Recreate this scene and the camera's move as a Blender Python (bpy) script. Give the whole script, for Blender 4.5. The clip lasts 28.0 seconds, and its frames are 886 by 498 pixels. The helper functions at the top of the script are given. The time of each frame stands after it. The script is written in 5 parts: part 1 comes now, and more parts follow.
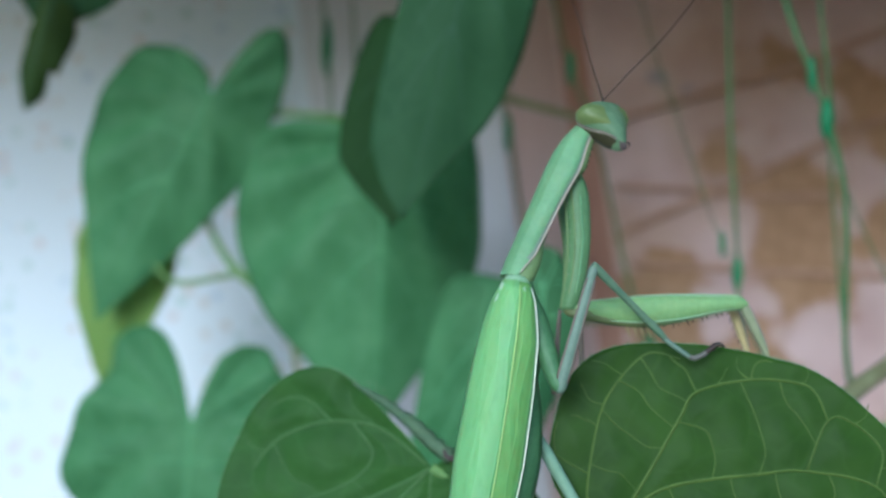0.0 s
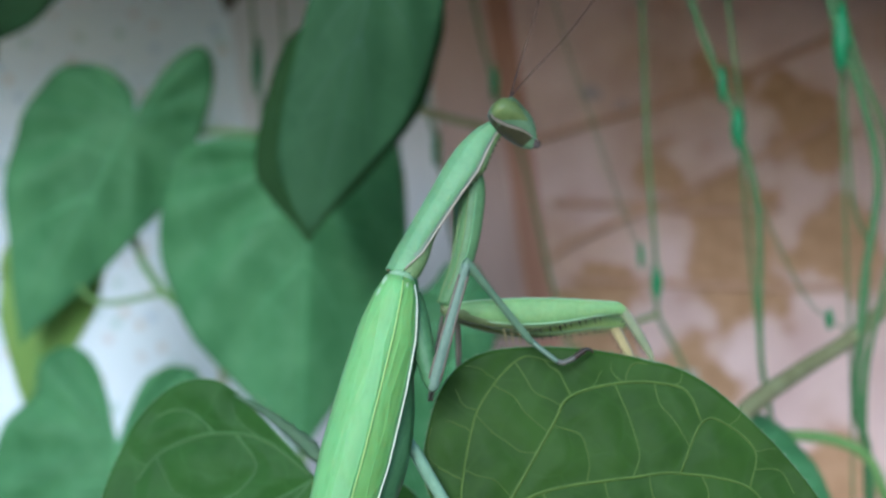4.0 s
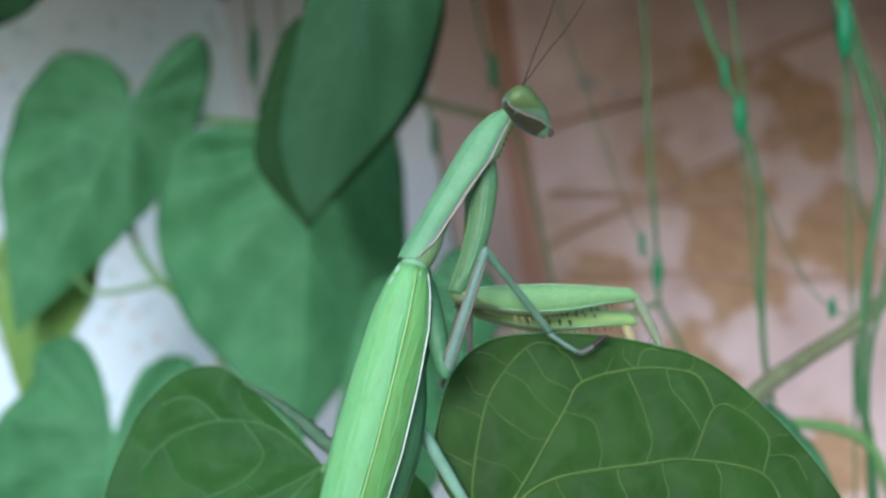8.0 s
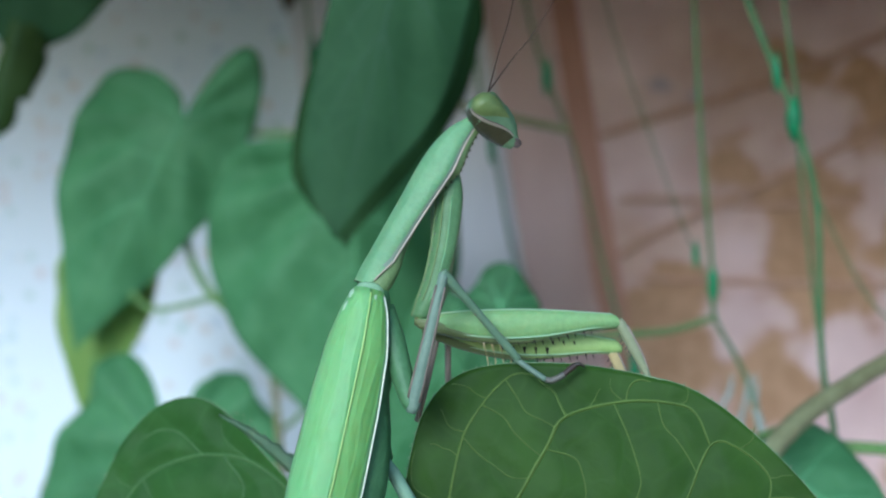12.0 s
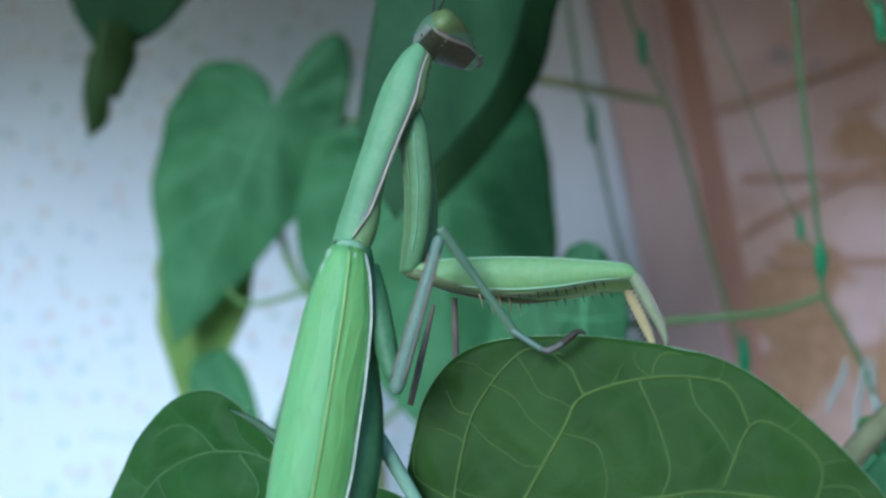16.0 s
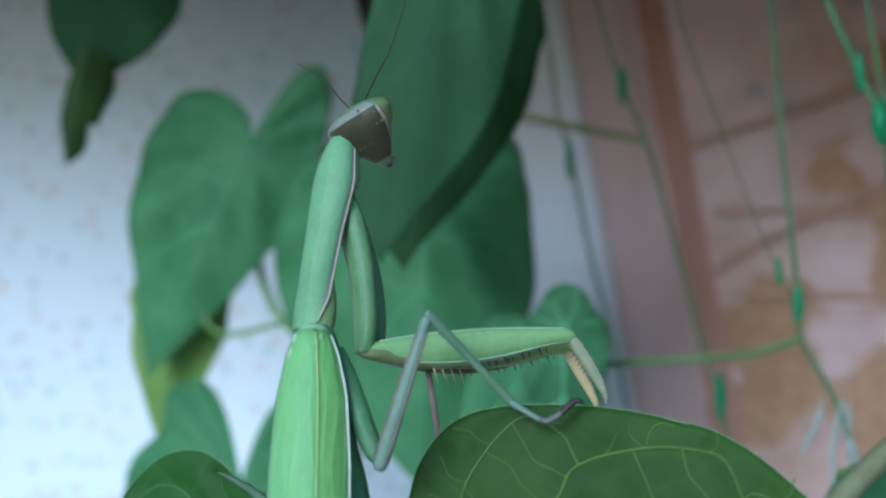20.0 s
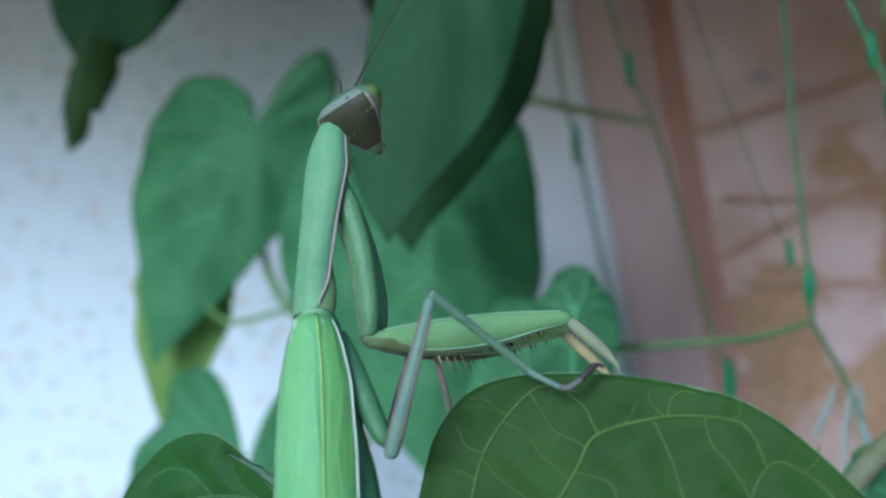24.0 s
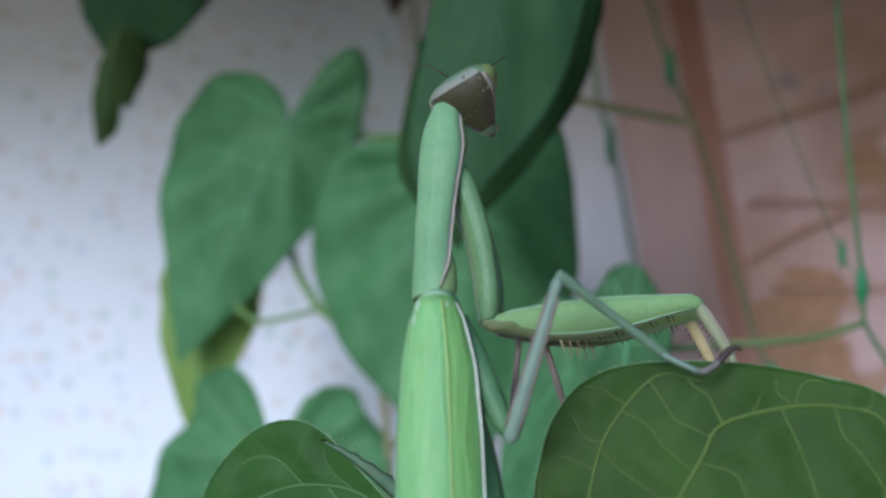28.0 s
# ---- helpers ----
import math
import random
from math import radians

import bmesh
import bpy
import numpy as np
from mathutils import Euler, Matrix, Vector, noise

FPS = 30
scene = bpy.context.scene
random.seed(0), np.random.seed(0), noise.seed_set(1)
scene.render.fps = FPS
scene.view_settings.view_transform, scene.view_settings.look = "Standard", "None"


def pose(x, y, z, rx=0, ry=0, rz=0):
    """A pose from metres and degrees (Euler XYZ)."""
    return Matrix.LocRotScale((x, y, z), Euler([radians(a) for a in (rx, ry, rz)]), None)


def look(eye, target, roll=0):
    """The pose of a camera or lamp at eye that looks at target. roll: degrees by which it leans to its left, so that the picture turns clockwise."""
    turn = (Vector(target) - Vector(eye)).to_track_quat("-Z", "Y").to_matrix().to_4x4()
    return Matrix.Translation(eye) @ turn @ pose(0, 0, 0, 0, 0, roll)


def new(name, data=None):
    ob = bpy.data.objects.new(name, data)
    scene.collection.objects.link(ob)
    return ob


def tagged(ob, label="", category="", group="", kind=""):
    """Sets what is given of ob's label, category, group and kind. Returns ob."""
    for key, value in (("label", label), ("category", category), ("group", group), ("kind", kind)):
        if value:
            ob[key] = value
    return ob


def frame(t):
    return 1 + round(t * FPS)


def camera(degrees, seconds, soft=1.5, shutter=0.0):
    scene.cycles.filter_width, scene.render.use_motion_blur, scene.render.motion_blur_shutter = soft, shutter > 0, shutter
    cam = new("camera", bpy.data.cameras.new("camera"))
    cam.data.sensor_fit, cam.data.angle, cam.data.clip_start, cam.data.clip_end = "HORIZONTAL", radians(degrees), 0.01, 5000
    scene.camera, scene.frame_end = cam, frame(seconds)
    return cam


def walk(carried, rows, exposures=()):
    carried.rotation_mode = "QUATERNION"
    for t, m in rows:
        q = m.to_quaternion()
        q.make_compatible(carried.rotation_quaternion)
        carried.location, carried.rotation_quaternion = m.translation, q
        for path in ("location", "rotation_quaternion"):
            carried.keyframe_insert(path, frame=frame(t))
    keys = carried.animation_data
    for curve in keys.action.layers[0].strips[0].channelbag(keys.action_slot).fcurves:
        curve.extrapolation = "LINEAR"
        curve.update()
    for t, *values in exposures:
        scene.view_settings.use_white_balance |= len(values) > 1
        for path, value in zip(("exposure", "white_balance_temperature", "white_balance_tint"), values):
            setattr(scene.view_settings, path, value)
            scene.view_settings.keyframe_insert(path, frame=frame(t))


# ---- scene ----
cam = camera(40.0, 28.0, soft=2.1)
cam.data.dof.use_dof = True
cam.data.dof.focus_distance = 0.142
cam.data.dof.aperture_fstop = 20.5

ROWS = [
    (0, (-0.00997, -0.16124, 1.20318), (-0.01521, -0.01134, 1.20168), 1.36),
    (0.5, (-0.01012, -0.15963, 1.20303), (-0.01670, -0.00978, 1.20191), 1.49),
    (1, (-0.00900, -0.15977, 1.20526), (-0.01461, -0.00988, 1.20412), 1.48),
    (1.5, (-0.00578, -0.16192, 1.20466), (-0.01013, -0.01198, 1.20419), 1.41),
    (2, (-0.00240, -0.16188, 1.20388), (-0.00542, -0.01191, 1.20412), 1.25),
    (2.5, (-0.00087, -0.16120, 1.20338), (-0.00308, -0.01122, 1.20383), 1.07),
    (3, (0.00121, -0.16047, 1.20160), (-0.00047, -0.01048, 1.20272), 0.82),
    (3.5, (0.00273, -0.16001, 1.20091), (0.00120, -0.01003, 1.20243), 0.67),
    (5.5, (0.00060, -0.15728, 1.20131), (0.00032, -0.00728, 1.20240), 0.49),
    (6, (-0.00061, -0.15710, 1.20092), (-0.00089, -0.00710, 1.20198), 0.55),
    (6.5, (-0.00001, -0.15808, 1.20155), (-0.00038, -0.00808, 1.20225), 0.70),
    (7, (0.00023, -0.15788, 1.20150), (-0.00006, -0.00788, 1.20210), 0.74),
    (7.5, (0.00071, -0.15753, 1.20026), (0.00042, -0.00753, 1.20078), 0.67),
    (8, (-0.00000, -0.15798, 1.20000), (0.00000, -0.00798, 1.20055), 0.57),
    (8.5, (-0.00017, -0.15745, 1.20007), (-0.00013, -0.00745, 1.20063), 0.58),
    (9, (0.00138, -0.15791, 1.20048), (0.00169, -0.00791, 1.20081), 0.57),
    (9.5, (0.00361, -0.15806, 1.19993), (0.00387, -0.00806, 1.20033), 0.48),
    (10, (0.00558, -0.15744, 1.19975), (0.00548, -0.00744, 1.19995), 0.37),
    (10.5, (0.00705, -0.15563, 1.20041), (0.00477, -0.00565, 1.20065), 0.32),
    (11, (0.00954, -0.15228, 1.20143), (0.00379, -0.00239, 1.20157), 0.10),
    (11.5, (0.01333, -0.14889, 1.20173), (0.00383, 0.00081, 1.20235), -0.17),
    (12, (0.01702, -0.14638, 1.20260), (0.00338, 0.00299, 1.20360), -0.15),
    (12.5, (0.02112, -0.14276, 1.20181), (0.00396, 0.00624, 1.20328), -0.48),
    (13, (0.02251, -0.13904, 1.20129), (0.00199, 0.00954, 1.20318), -1.06),
    (13.5, (0.02514, -0.13697, 1.20085), (0.00178, 0.01119, 1.20256), -1.38),
    (15.5, (0.03444, -0.12792, 1.19582), (0.00259, 0.01865, 1.19773), -1.91),
    (16, (0.03194, -0.12803, 1.19821), (-0.00031, 0.01845, 1.19959), -1.80),
    (16.5, (0.03049, -0.12887, 1.20102), (-0.00139, 0.01770, 1.20189), -1.77),
    (17, (0.03282, -0.12972, 1.20195), (0.00142, 0.01695, 1.20349), -1.54),
    (17.5, (0.03301, -0.12948, 1.20147), (0.00234, 0.01733, 1.20383), -1.27),
    (18, (0.03028, -0.13041, 1.20379), (0.00085, 0.01666, 1.20599), -1.10),
    (18.5, (0.03056, -0.12950, 1.20320), (0.00122, 0.01757, 1.20621), -0.96),
    (19, (0.03004, -0.12869, 1.20273), (0.00095, 0.01843, 1.20584), -0.98),
    (19.5, (0.03072, -0.12834, 1.20283), (0.00157, 0.01877, 1.20613), -1.16),
    (20, (0.02914, -0.12949, 1.20417), (0.00084, 0.01779, 1.20712), -1.10),
    (20.5, (0.02860, -0.12899, 1.20323), (0.00057, 0.01833, 1.20624), -1.07),
    (22.5, (0.02816, -0.12746, 1.20283), (0.00020, 0.01989, 1.20499), -1.29),
    (23, (0.02816, -0.12684, 1.20174), (-0.00003, 0.02047, 1.20407), -1.15),
    (23.5, (0.02713, -0.12709, 1.20063), (-0.00113, 0.02020, 1.20329), -1.13),
    (24, (0.02693, -0.12723, 1.20094), (-0.00143, 0.02005, 1.20353), -1.24),
    (24.5, (0.02625, -0.12705, 1.20074), (-0.00222, 0.02020, 1.20324), -1.19),
    (25, (0.02552, -0.12657, 1.20069), (-0.00317, 0.02064, 1.20319), -1.26),
    (25.5, (0.02587, -0.12554, 1.19994), (-0.00308, 0.02162, 1.20252), -1.28),
    (26, (0.02507, -0.12584, 1.20043), (-0.00437, 0.02122, 1.20287), -1.47),
    (26.5, (0.02460, -0.12631, 1.20082), (-0.00502, 0.02072, 1.20304), -1.38),
    (27, (0.02377, -0.12661, 1.20102), (-0.00594, 0.02040, 1.20352), -1.17),
    (27.5, (0.01909, -0.12505, 1.20103), (-0.01002, 0.02207, 1.20404), -0.87),
    (28, (0.01295, -0.12553, 1.19847), (-0.01402, 0.02198, 1.20216), -0.73),
]

walk(cam, [(t, look(eye, aim, roll)) for t, eye, aim, roll in ROWS],
     [(0, 0.29, 5150, 1), (6, 0.45, 5250, 2), (10, 0.45, 5250, 2), (12, 0.36, 5100, 2), (16, 0.19, 4830, 2), (18, 0.21, 4830, 2), (26, 0.23, 4830, 1), (27, 0.21, 5000, 8), (28, 0.17, 5350, 15)])

# ---- world and light: open shade under a pale sky ----
world = bpy.data.worlds.new("sky")
scene.world = world
world.use_nodes = True
wn = world.node_tree.nodes
sky = wn.new("ShaderNodeTexSky")
sky.sky_type = 'NISHITA'
sky.sun_disc = False
sky.sun_elevation, sky.sun_rotation = radians(23), radians(195)
wn["Background"].inputs[1].default_value = 0.155
world.node_tree.links.new(sky.outputs[0], wn["Background"].inputs[0])
lamp = bpy.data.lights.new("sun", 'SUN')
lamp.energy, lamp.angle, lamp.color = 2.1, radians(25), (1.0, 0.98, 0.95)
sun = new("sun", lamp)
sun.matrix_world = look((-0.5, -1.85, 2.03), (0, 0, 1.2))

CM, LIFT = 0.01, 1.2


def at(x, y, z):
    """A place in centimetres round the leaf edge on which the insect stands, 1.2 m above the ground."""
    return Vector((x * CM, y * CM, LIFT + z * CM))


# ---- materials ----
def material(name, rough=0.5):
    m = bpy.data.materials.new(name)
    m.use_nodes = True
    n = m.node_tree.nodes
    b = n["Principled BSDF"]
    b.inputs["Roughness"].default_value = rough
    b.inputs["Specular IOR Level"].default_value = 0.3
    return m, n, m.node_tree.links, b


def ramp(n, stops):
    r = n.new("ShaderNodeValToRGB")
    e = r.color_ramp.elements
    while len(e) < len(stops):
        e.new(0.5)
    for k, (p, c) in zip(e, stops):
        k.position, k.color = p, (*c, 1)
    return r


def speckled(name, dark, light, scale, rough=0.5, bump=0.1, fine=6.0, stretch=(1, 1, 1), metal=0.0, sub=0.0):
    """A surface with variation at two scales: broad patches and a fine grain with relief."""
    m, n, l, b = material(name, rough)
    tc, mp = n.new("ShaderNodeTexCoord"), n.new("ShaderNodeMapping")
    mp.inputs["Scale"].default_value = stretch
    l.new(tc.outputs["Object"], mp.inputs[0])
    a, c = n.new("ShaderNodeTexNoise"), n.new("ShaderNodeTexNoise")
    a.inputs["Scale"].default_value, c.inputs["Scale"].default_value = scale, scale * fine
    a.inputs["Detail"].default_value = c.inputs["Detail"].default_value = 4
    mix = n.new("ShaderNodeMix")
    mix.inputs[0].default_value = 0.35
    r = ramp(n, [(0.32, dark), (0.68, light)])
    for k in (a, c):
        l.new(mp.outputs[0], k.inputs["Vector"])
    l.new(a.outputs["Fac"], mix.inputs[2])
    l.new(c.outputs["Fac"], mix.inputs[3])
    l.new(mix.outputs[0], r.inputs[0])
    l.new(r.outputs[0], b.inputs["Base Color"])
    b.inputs["Metallic"].default_value = metal
    if sub:
        b.inputs["Subsurface Weight"].default_value = sub
        b.inputs["Subsurface Scale"].default_value = 0.002
    if bump:
        bp = n.new("ShaderNodeBump")
        bp.inputs["Strength"].default_value = bump
        bp.inputs["Distance"].default_value = 0.001
        l.new(c.outputs["Fac"], bp.inputs["Height"])
        l.new(bp.outputs[0], b.inputs["Normal"])
    return m


def leaf_material(name, dark, light, vein, cells, net=0.5, rough=0.5, glow=0.3, gloss=0.14):
    """A leaf blade: patches of green, a net of paler small veins with relief, light that passes through."""
    m, n, l, b = material(name, rough)
    b.inputs["Specular IOR Level"].default_value = gloss
    tc = n.new("ShaderNodeTexCoord")
    wob = n.new("ShaderNodeTexNoise")
    wob.inputs["Scale"].default_value = cells * 1.4
    l.new(tc.outputs["Object"], wob.inputs["Vector"])
    add = n.new("ShaderNodeMixRGB")
    add.blend_type = 'LINEAR_LIGHT'
    add.inputs[0].default_value = 0.0012
    l.new(tc.outputs["Object"], add.inputs[1])
    l.new(wob.outputs["Color"], add.inputs[2])
    vo, fi = n.new("ShaderNodeTexVoronoi"), n.new("ShaderNodeTexVoronoi")
    vo.feature = fi.feature = 'DISTANCE_TO_EDGE'
    vo.inputs["Scale"].default_value, fi.inputs["Scale"].default_value = cells, cells * 4.5
    l.new(add.outputs[0], vo.inputs["Vector"])
    l.new(add.outputs[0], fi.inputs["Vector"])
    big = n.new("ShaderNodeTexNoise")
    big.inputs["Scale"].default_value, big.inputs["Detail"].default_value = cells * 0.6, 5
    l.new(tc.outputs["Object"], big.inputs["Vector"])
    base = ramp(n, [(0.3, dark), (0.7, light)])
    l.new(big.outputs["Fac"], base.inputs[0])
    edge = ramp(n, [(0.0, (net, net, net)), (0.07, (0, 0, 0))])
    l.new(vo.outputs["Distance"], edge.inputs[0])
    tiny = ramp(n, [(0.0, (net * 0.3,) * 3), (0.1, (0, 0, 0))])
    l.new(fi.outputs["Distance"], tiny.inputs[0])
    both = n.new("ShaderNodeMath")
    both.operation = 'MAXIMUM'
    l.new(edge.outputs[0], both.inputs[0])
    l.new(tiny.outputs[0], both.inputs[1])
    col = n.new("ShaderNodeMixRGB")
    col.inputs[2].default_value = (*vein, 1)
    l.new(both.outputs[0], col.inputs[0])
    l.new(base.outputs[0], col.inputs[1])
    l.new(col.outputs[0], b.inputs["Base Color"])
    bp = n.new("ShaderNodeBump")
    bp.inputs["Strength"].default_value, bp.inputs["Distance"].default_value = 0.3, 0.0007
    soft = n.new("ShaderNodeTexNoise")
    soft.inputs["Scale"].default_value, soft.inputs["Detail"].default_value = cells * 2.2, 3
    l.new(tc.outputs["Object"], soft.inputs["Vector"])
    high = n.new("ShaderNodeMath")
    high.operation = 'MULTIPLY_ADD'
    high.inputs[1].default_value = -0.5
    l.new(both.outputs[0], high.inputs[0])
    l.new(soft.outputs["Fac"], high.inputs[2])
    l.new(high.outputs[0], bp.inputs["Height"])
    l.new(bp.outputs[0], b.inputs["Normal"])
    tr = n.new("ShaderNodeBsdfTranslucent")
    l.new(col.outputs[0], tr.inputs[0])
    sh = n.new("ShaderNodeMixShader")
    sh.inputs[0].default_value = glow
    l.new(b.outputs[0], sh.inputs[1])
    l.new(tr.outputs[0], sh.inputs[2])
    l.new(sh.outputs[0], n["Material Output"].inputs[0])
    return m


GREEN_NEAR = leaf_material("leaf_green_near", (0.023, 0.06, 0.007), (0.045, 0.104, 0.013), (0.057, 0.122, 0.021), 150, 0.24, rough=0.52, gloss=0.13)
GREEN_SIDE = leaf_material("leaf_green_side", (0.028, 0.084, 0.014), (0.055, 0.145, 0.028), (0.068, 0.165, 0.04), 150, 0.24, rough=0.52, gloss=0.13)
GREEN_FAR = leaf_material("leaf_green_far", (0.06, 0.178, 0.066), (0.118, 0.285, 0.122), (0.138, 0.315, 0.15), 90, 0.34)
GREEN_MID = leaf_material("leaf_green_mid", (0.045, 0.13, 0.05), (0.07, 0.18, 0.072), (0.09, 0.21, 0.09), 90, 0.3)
# dark leaf green, lowered further to hold the shade under the top
GREEN_DARK = leaf_material("leaf_green_dark_shaded", (0.027, 0.072, 0.028), (0.039, 0.096, 0.038), (0.05, 0.118, 0.05), 90, 0.3, rough=0.65, glow=0.18)
# yellowish leaf; colour raised to make up for light the lobed leaf blocks
GREEN_SUN = leaf_material("leaf_yellow_green_raised", (0.24, 0.38, 0.1), (0.31, 0.46, 0.14), (0.28, 0.42, 0.14), 90, 0.25, glow=0.45)
# darker copy for the leaf behind, with its shade in the colour
GREEN_DEEP = leaf_material("leaf_green_deep_shaded", (0.015, 0.042, 0.01), (0.021, 0.056, 0.015), (0.027, 0.068, 0.02), 90, 0.2, rough=0.75, glow=0.14)
GREEN_OLIVE = leaf_material("leaf_olive", (0.035, 0.07, 0.018), (0.06, 0.1, 0.026), (0.07, 0.1, 0.04), 90, 0.2, glow=0.2)
BROWN_BLOTCH = leaf_material("dark_blotch_brown", (0.05, 0.035, 0.025), (0.1, 0.075, 0.05), (0.09, 0.07, 0.05), 90, 0.2, glow=0.1)
VEIN_DARK = speckled("leaf_vein_dark", (0.028, 0.075, 0.036), (0.04, 0.095, 0.047), 200, 0.6)
VEIN_NEAR = speckled("leaf_vein_near", (0.06, 0.108, 0.016), (0.088, 0.145, 0.026), 300, 0.6)
VEIN_SIDE = speckled("leaf_vein_side", (0.055, 0.13, 0.035), (0.08, 0.165, 0.05), 300, 0.6)
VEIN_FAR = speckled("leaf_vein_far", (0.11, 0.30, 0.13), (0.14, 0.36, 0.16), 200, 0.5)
DOWN = speckled("leaf_down", (0.14, 0.22, 0.11), (0.22, 0.3, 0.17), 300, 0.6, 0.0)
VEIN_DOWNY = speckled("leaf_downy_green", (0.155, 0.265, 0.155), (0.23, 0.345, 0.215), 500, 0.8, 0.3)
STEM = speckled("vine_stem", (0.10, 0.20, 0.05), (0.18, 0.30, 0.10), 150, 0.6, 0.3)
STEM_DULL = speckled("vine_stem_dull_green", (0.075, 0.125, 0.04), (0.12, 0.18, 0.065), 150, 0.65, 0.4)
STEM_OLD = speckled("vine_stem_olive", (0.16, 0.15, 0.07), (0.26, 0.27, 0.14), 150, 0.65, 0.4)
TWIG = speckled("dry_twine", (0.42, 0.25, 0.175), (0.52, 0.34, 0.25), 120, 0.8, 0.4)
NET = speckled("garden_net", (0.012, 0.12, 0.042), (0.025, 0.19, 0.068), 120, 0.45, 0.2)
NET_PALE = speckled("garden_net_faded", (0.042, 0.112, 0.036), (0.075, 0.16, 0.06), 120, 0.55, 0.2)
SCRAP = speckled("pale_film", (0.3, 0.37, 0.34), (0.42, 0.48, 0.45), 200, 0.4, 0.3)
SKIN = speckled("insect_green", (0.132, 0.27, 0.125), (0.183, 0.338, 0.166), 260, 0.5, 0.14, sub=0.15)
SKIN_DULL = speckled("insect_grey_green", (0.115, 0.175, 0.13), (0.175, 0.245, 0.185), 300, 0.5, 0.12)
SHIELD_BAND = speckled("insect_pale_grey_green", (0.18, 0.235, 0.175), (0.235, 0.285, 0.22), 300, 0.5, 0.1)
SKIN_DARK = speckled("insect_dark_green", (0.05, 0.125, 0.05), (0.085, 0.19, 0.08), 300, 0.5, 0.15)
SKIN_PINK = speckled("insect_pinkish_edge", (0.22, 0.19, 0.15), (0.3, 0.255, 0.21), 300, 0.5, 0.1)
SHIELD_RIM = speckled("insect_shield_rim", (0.36, 0.31, 0.24), (0.46, 0.39, 0.315), 300, 0.5, 0.1)
SKIN_YELLOW = speckled("insect_yellow_green", (0.26, 0.40, 0.12), (0.36, 0.48, 0.18), 300, 0.5, 0.1)
SKIN_ORANGE = speckled("insect_orange_inner", (0.38, 0.32, 0.15), (0.48, 0.38, 0.2), 300, 0.5, 0.1)
SKIN_BROWN = speckled("insect_brown", (0.06, 0.045, 0.04), (0.12, 0.09, 0.085), 300, 0.5, 0.1)
FEELER = speckled("insect_dark_feeler", (0.03, 0.02, 0.017), (0.06, 0.04, 0.035), 300, 0.5, 0.0)
SKIN_SHIN = speckled("insect_pinkish_brown", (0.12, 0.1, 0.078), (0.185, 0.15, 0.12), 300, 0.5, 0.1)
SKIN_SHANK = speckled("insect_dull_green", (0.1, 0.17, 0.105), (0.155, 0.24, 0.15), 300, 0.5, 0.12)
SKIN_FOOT = speckled("insect_foot_grey", (0.09, 0.088, 0.075), (0.15, 0.145, 0.125), 300, 0.5, 0.1)
SPINE = speckled("insect_black_spine", (0.01, 0.01, 0.01), (0.04, 0.03, 0.02), 300, 0.4, 0.0)
EDGE_WHITE = speckled("insect_white_edge", (0.62, 0.66, 0.52), (0.78, 0.80, 0.66), 300, 0.45, 0.1)
COLLAR = speckled("insect_pale_collar", (0.22, 0.38, 0.2), (0.32, 0.47, 0.29), 300, 0.5, 0.1)
PALE_GREEN = speckled("insect_pale_green", (0.24, 0.38, 0.22), (0.33, 0.46, 0.29), 300, 0.45, 0.1)
SKIN_BREAST = speckled("insect_olive", (0.115, 0.18, 0.065), (0.17, 0.25, 0.1), 300, 0.5, 0.2)
SKIN_BAND = speckled("insect_grey_band", (0.16, 0.18, 0.14), (0.225, 0.24, 0.195), 300, 0.5, 0.1)
SKIN_FEMUR = speckled("insect_leaf_green", (0.172, 0.305, 0.112), (0.232, 0.375, 0.15), 260, 0.5, 0.14, sub=0.15)
SKIN_MINT = speckled("insect_mint_green", (0.17, 0.29, 0.19), (0.24, 0.37, 0.26), 260, 0.5, 0.14)
SKIN_TIBIA = speckled("insect_straw_shin", (0.18, 0.21, 0.11), (0.26, 0.27, 0.16), 300, 0.5, 0.1)
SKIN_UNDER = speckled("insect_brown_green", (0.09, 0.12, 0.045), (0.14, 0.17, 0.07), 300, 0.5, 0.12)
VEIN_WING = speckled("insect_wing_vein", (0.3, 0.47, 0.13), (0.38, 0.54, 0.18), 300, 0.45, 0.0)
EYE = speckled("insect_eye", (0.095, 0.14, 0.045), (0.16, 0.2, 0.065), 220, 0.45, 0.0)
SKIN_HEAD = speckled("insect_head_green", (0.092, 0.165, 0.085), (0.14, 0.22, 0.118), 260, 0.42, 0.12)
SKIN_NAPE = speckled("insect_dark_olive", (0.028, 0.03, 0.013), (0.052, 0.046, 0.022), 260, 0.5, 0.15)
SKIN_COXA = speckled("insect_hip_green", (0.08, 0.165, 0.065), (0.125, 0.235, 0.1), 260, 0.45, 0.15)


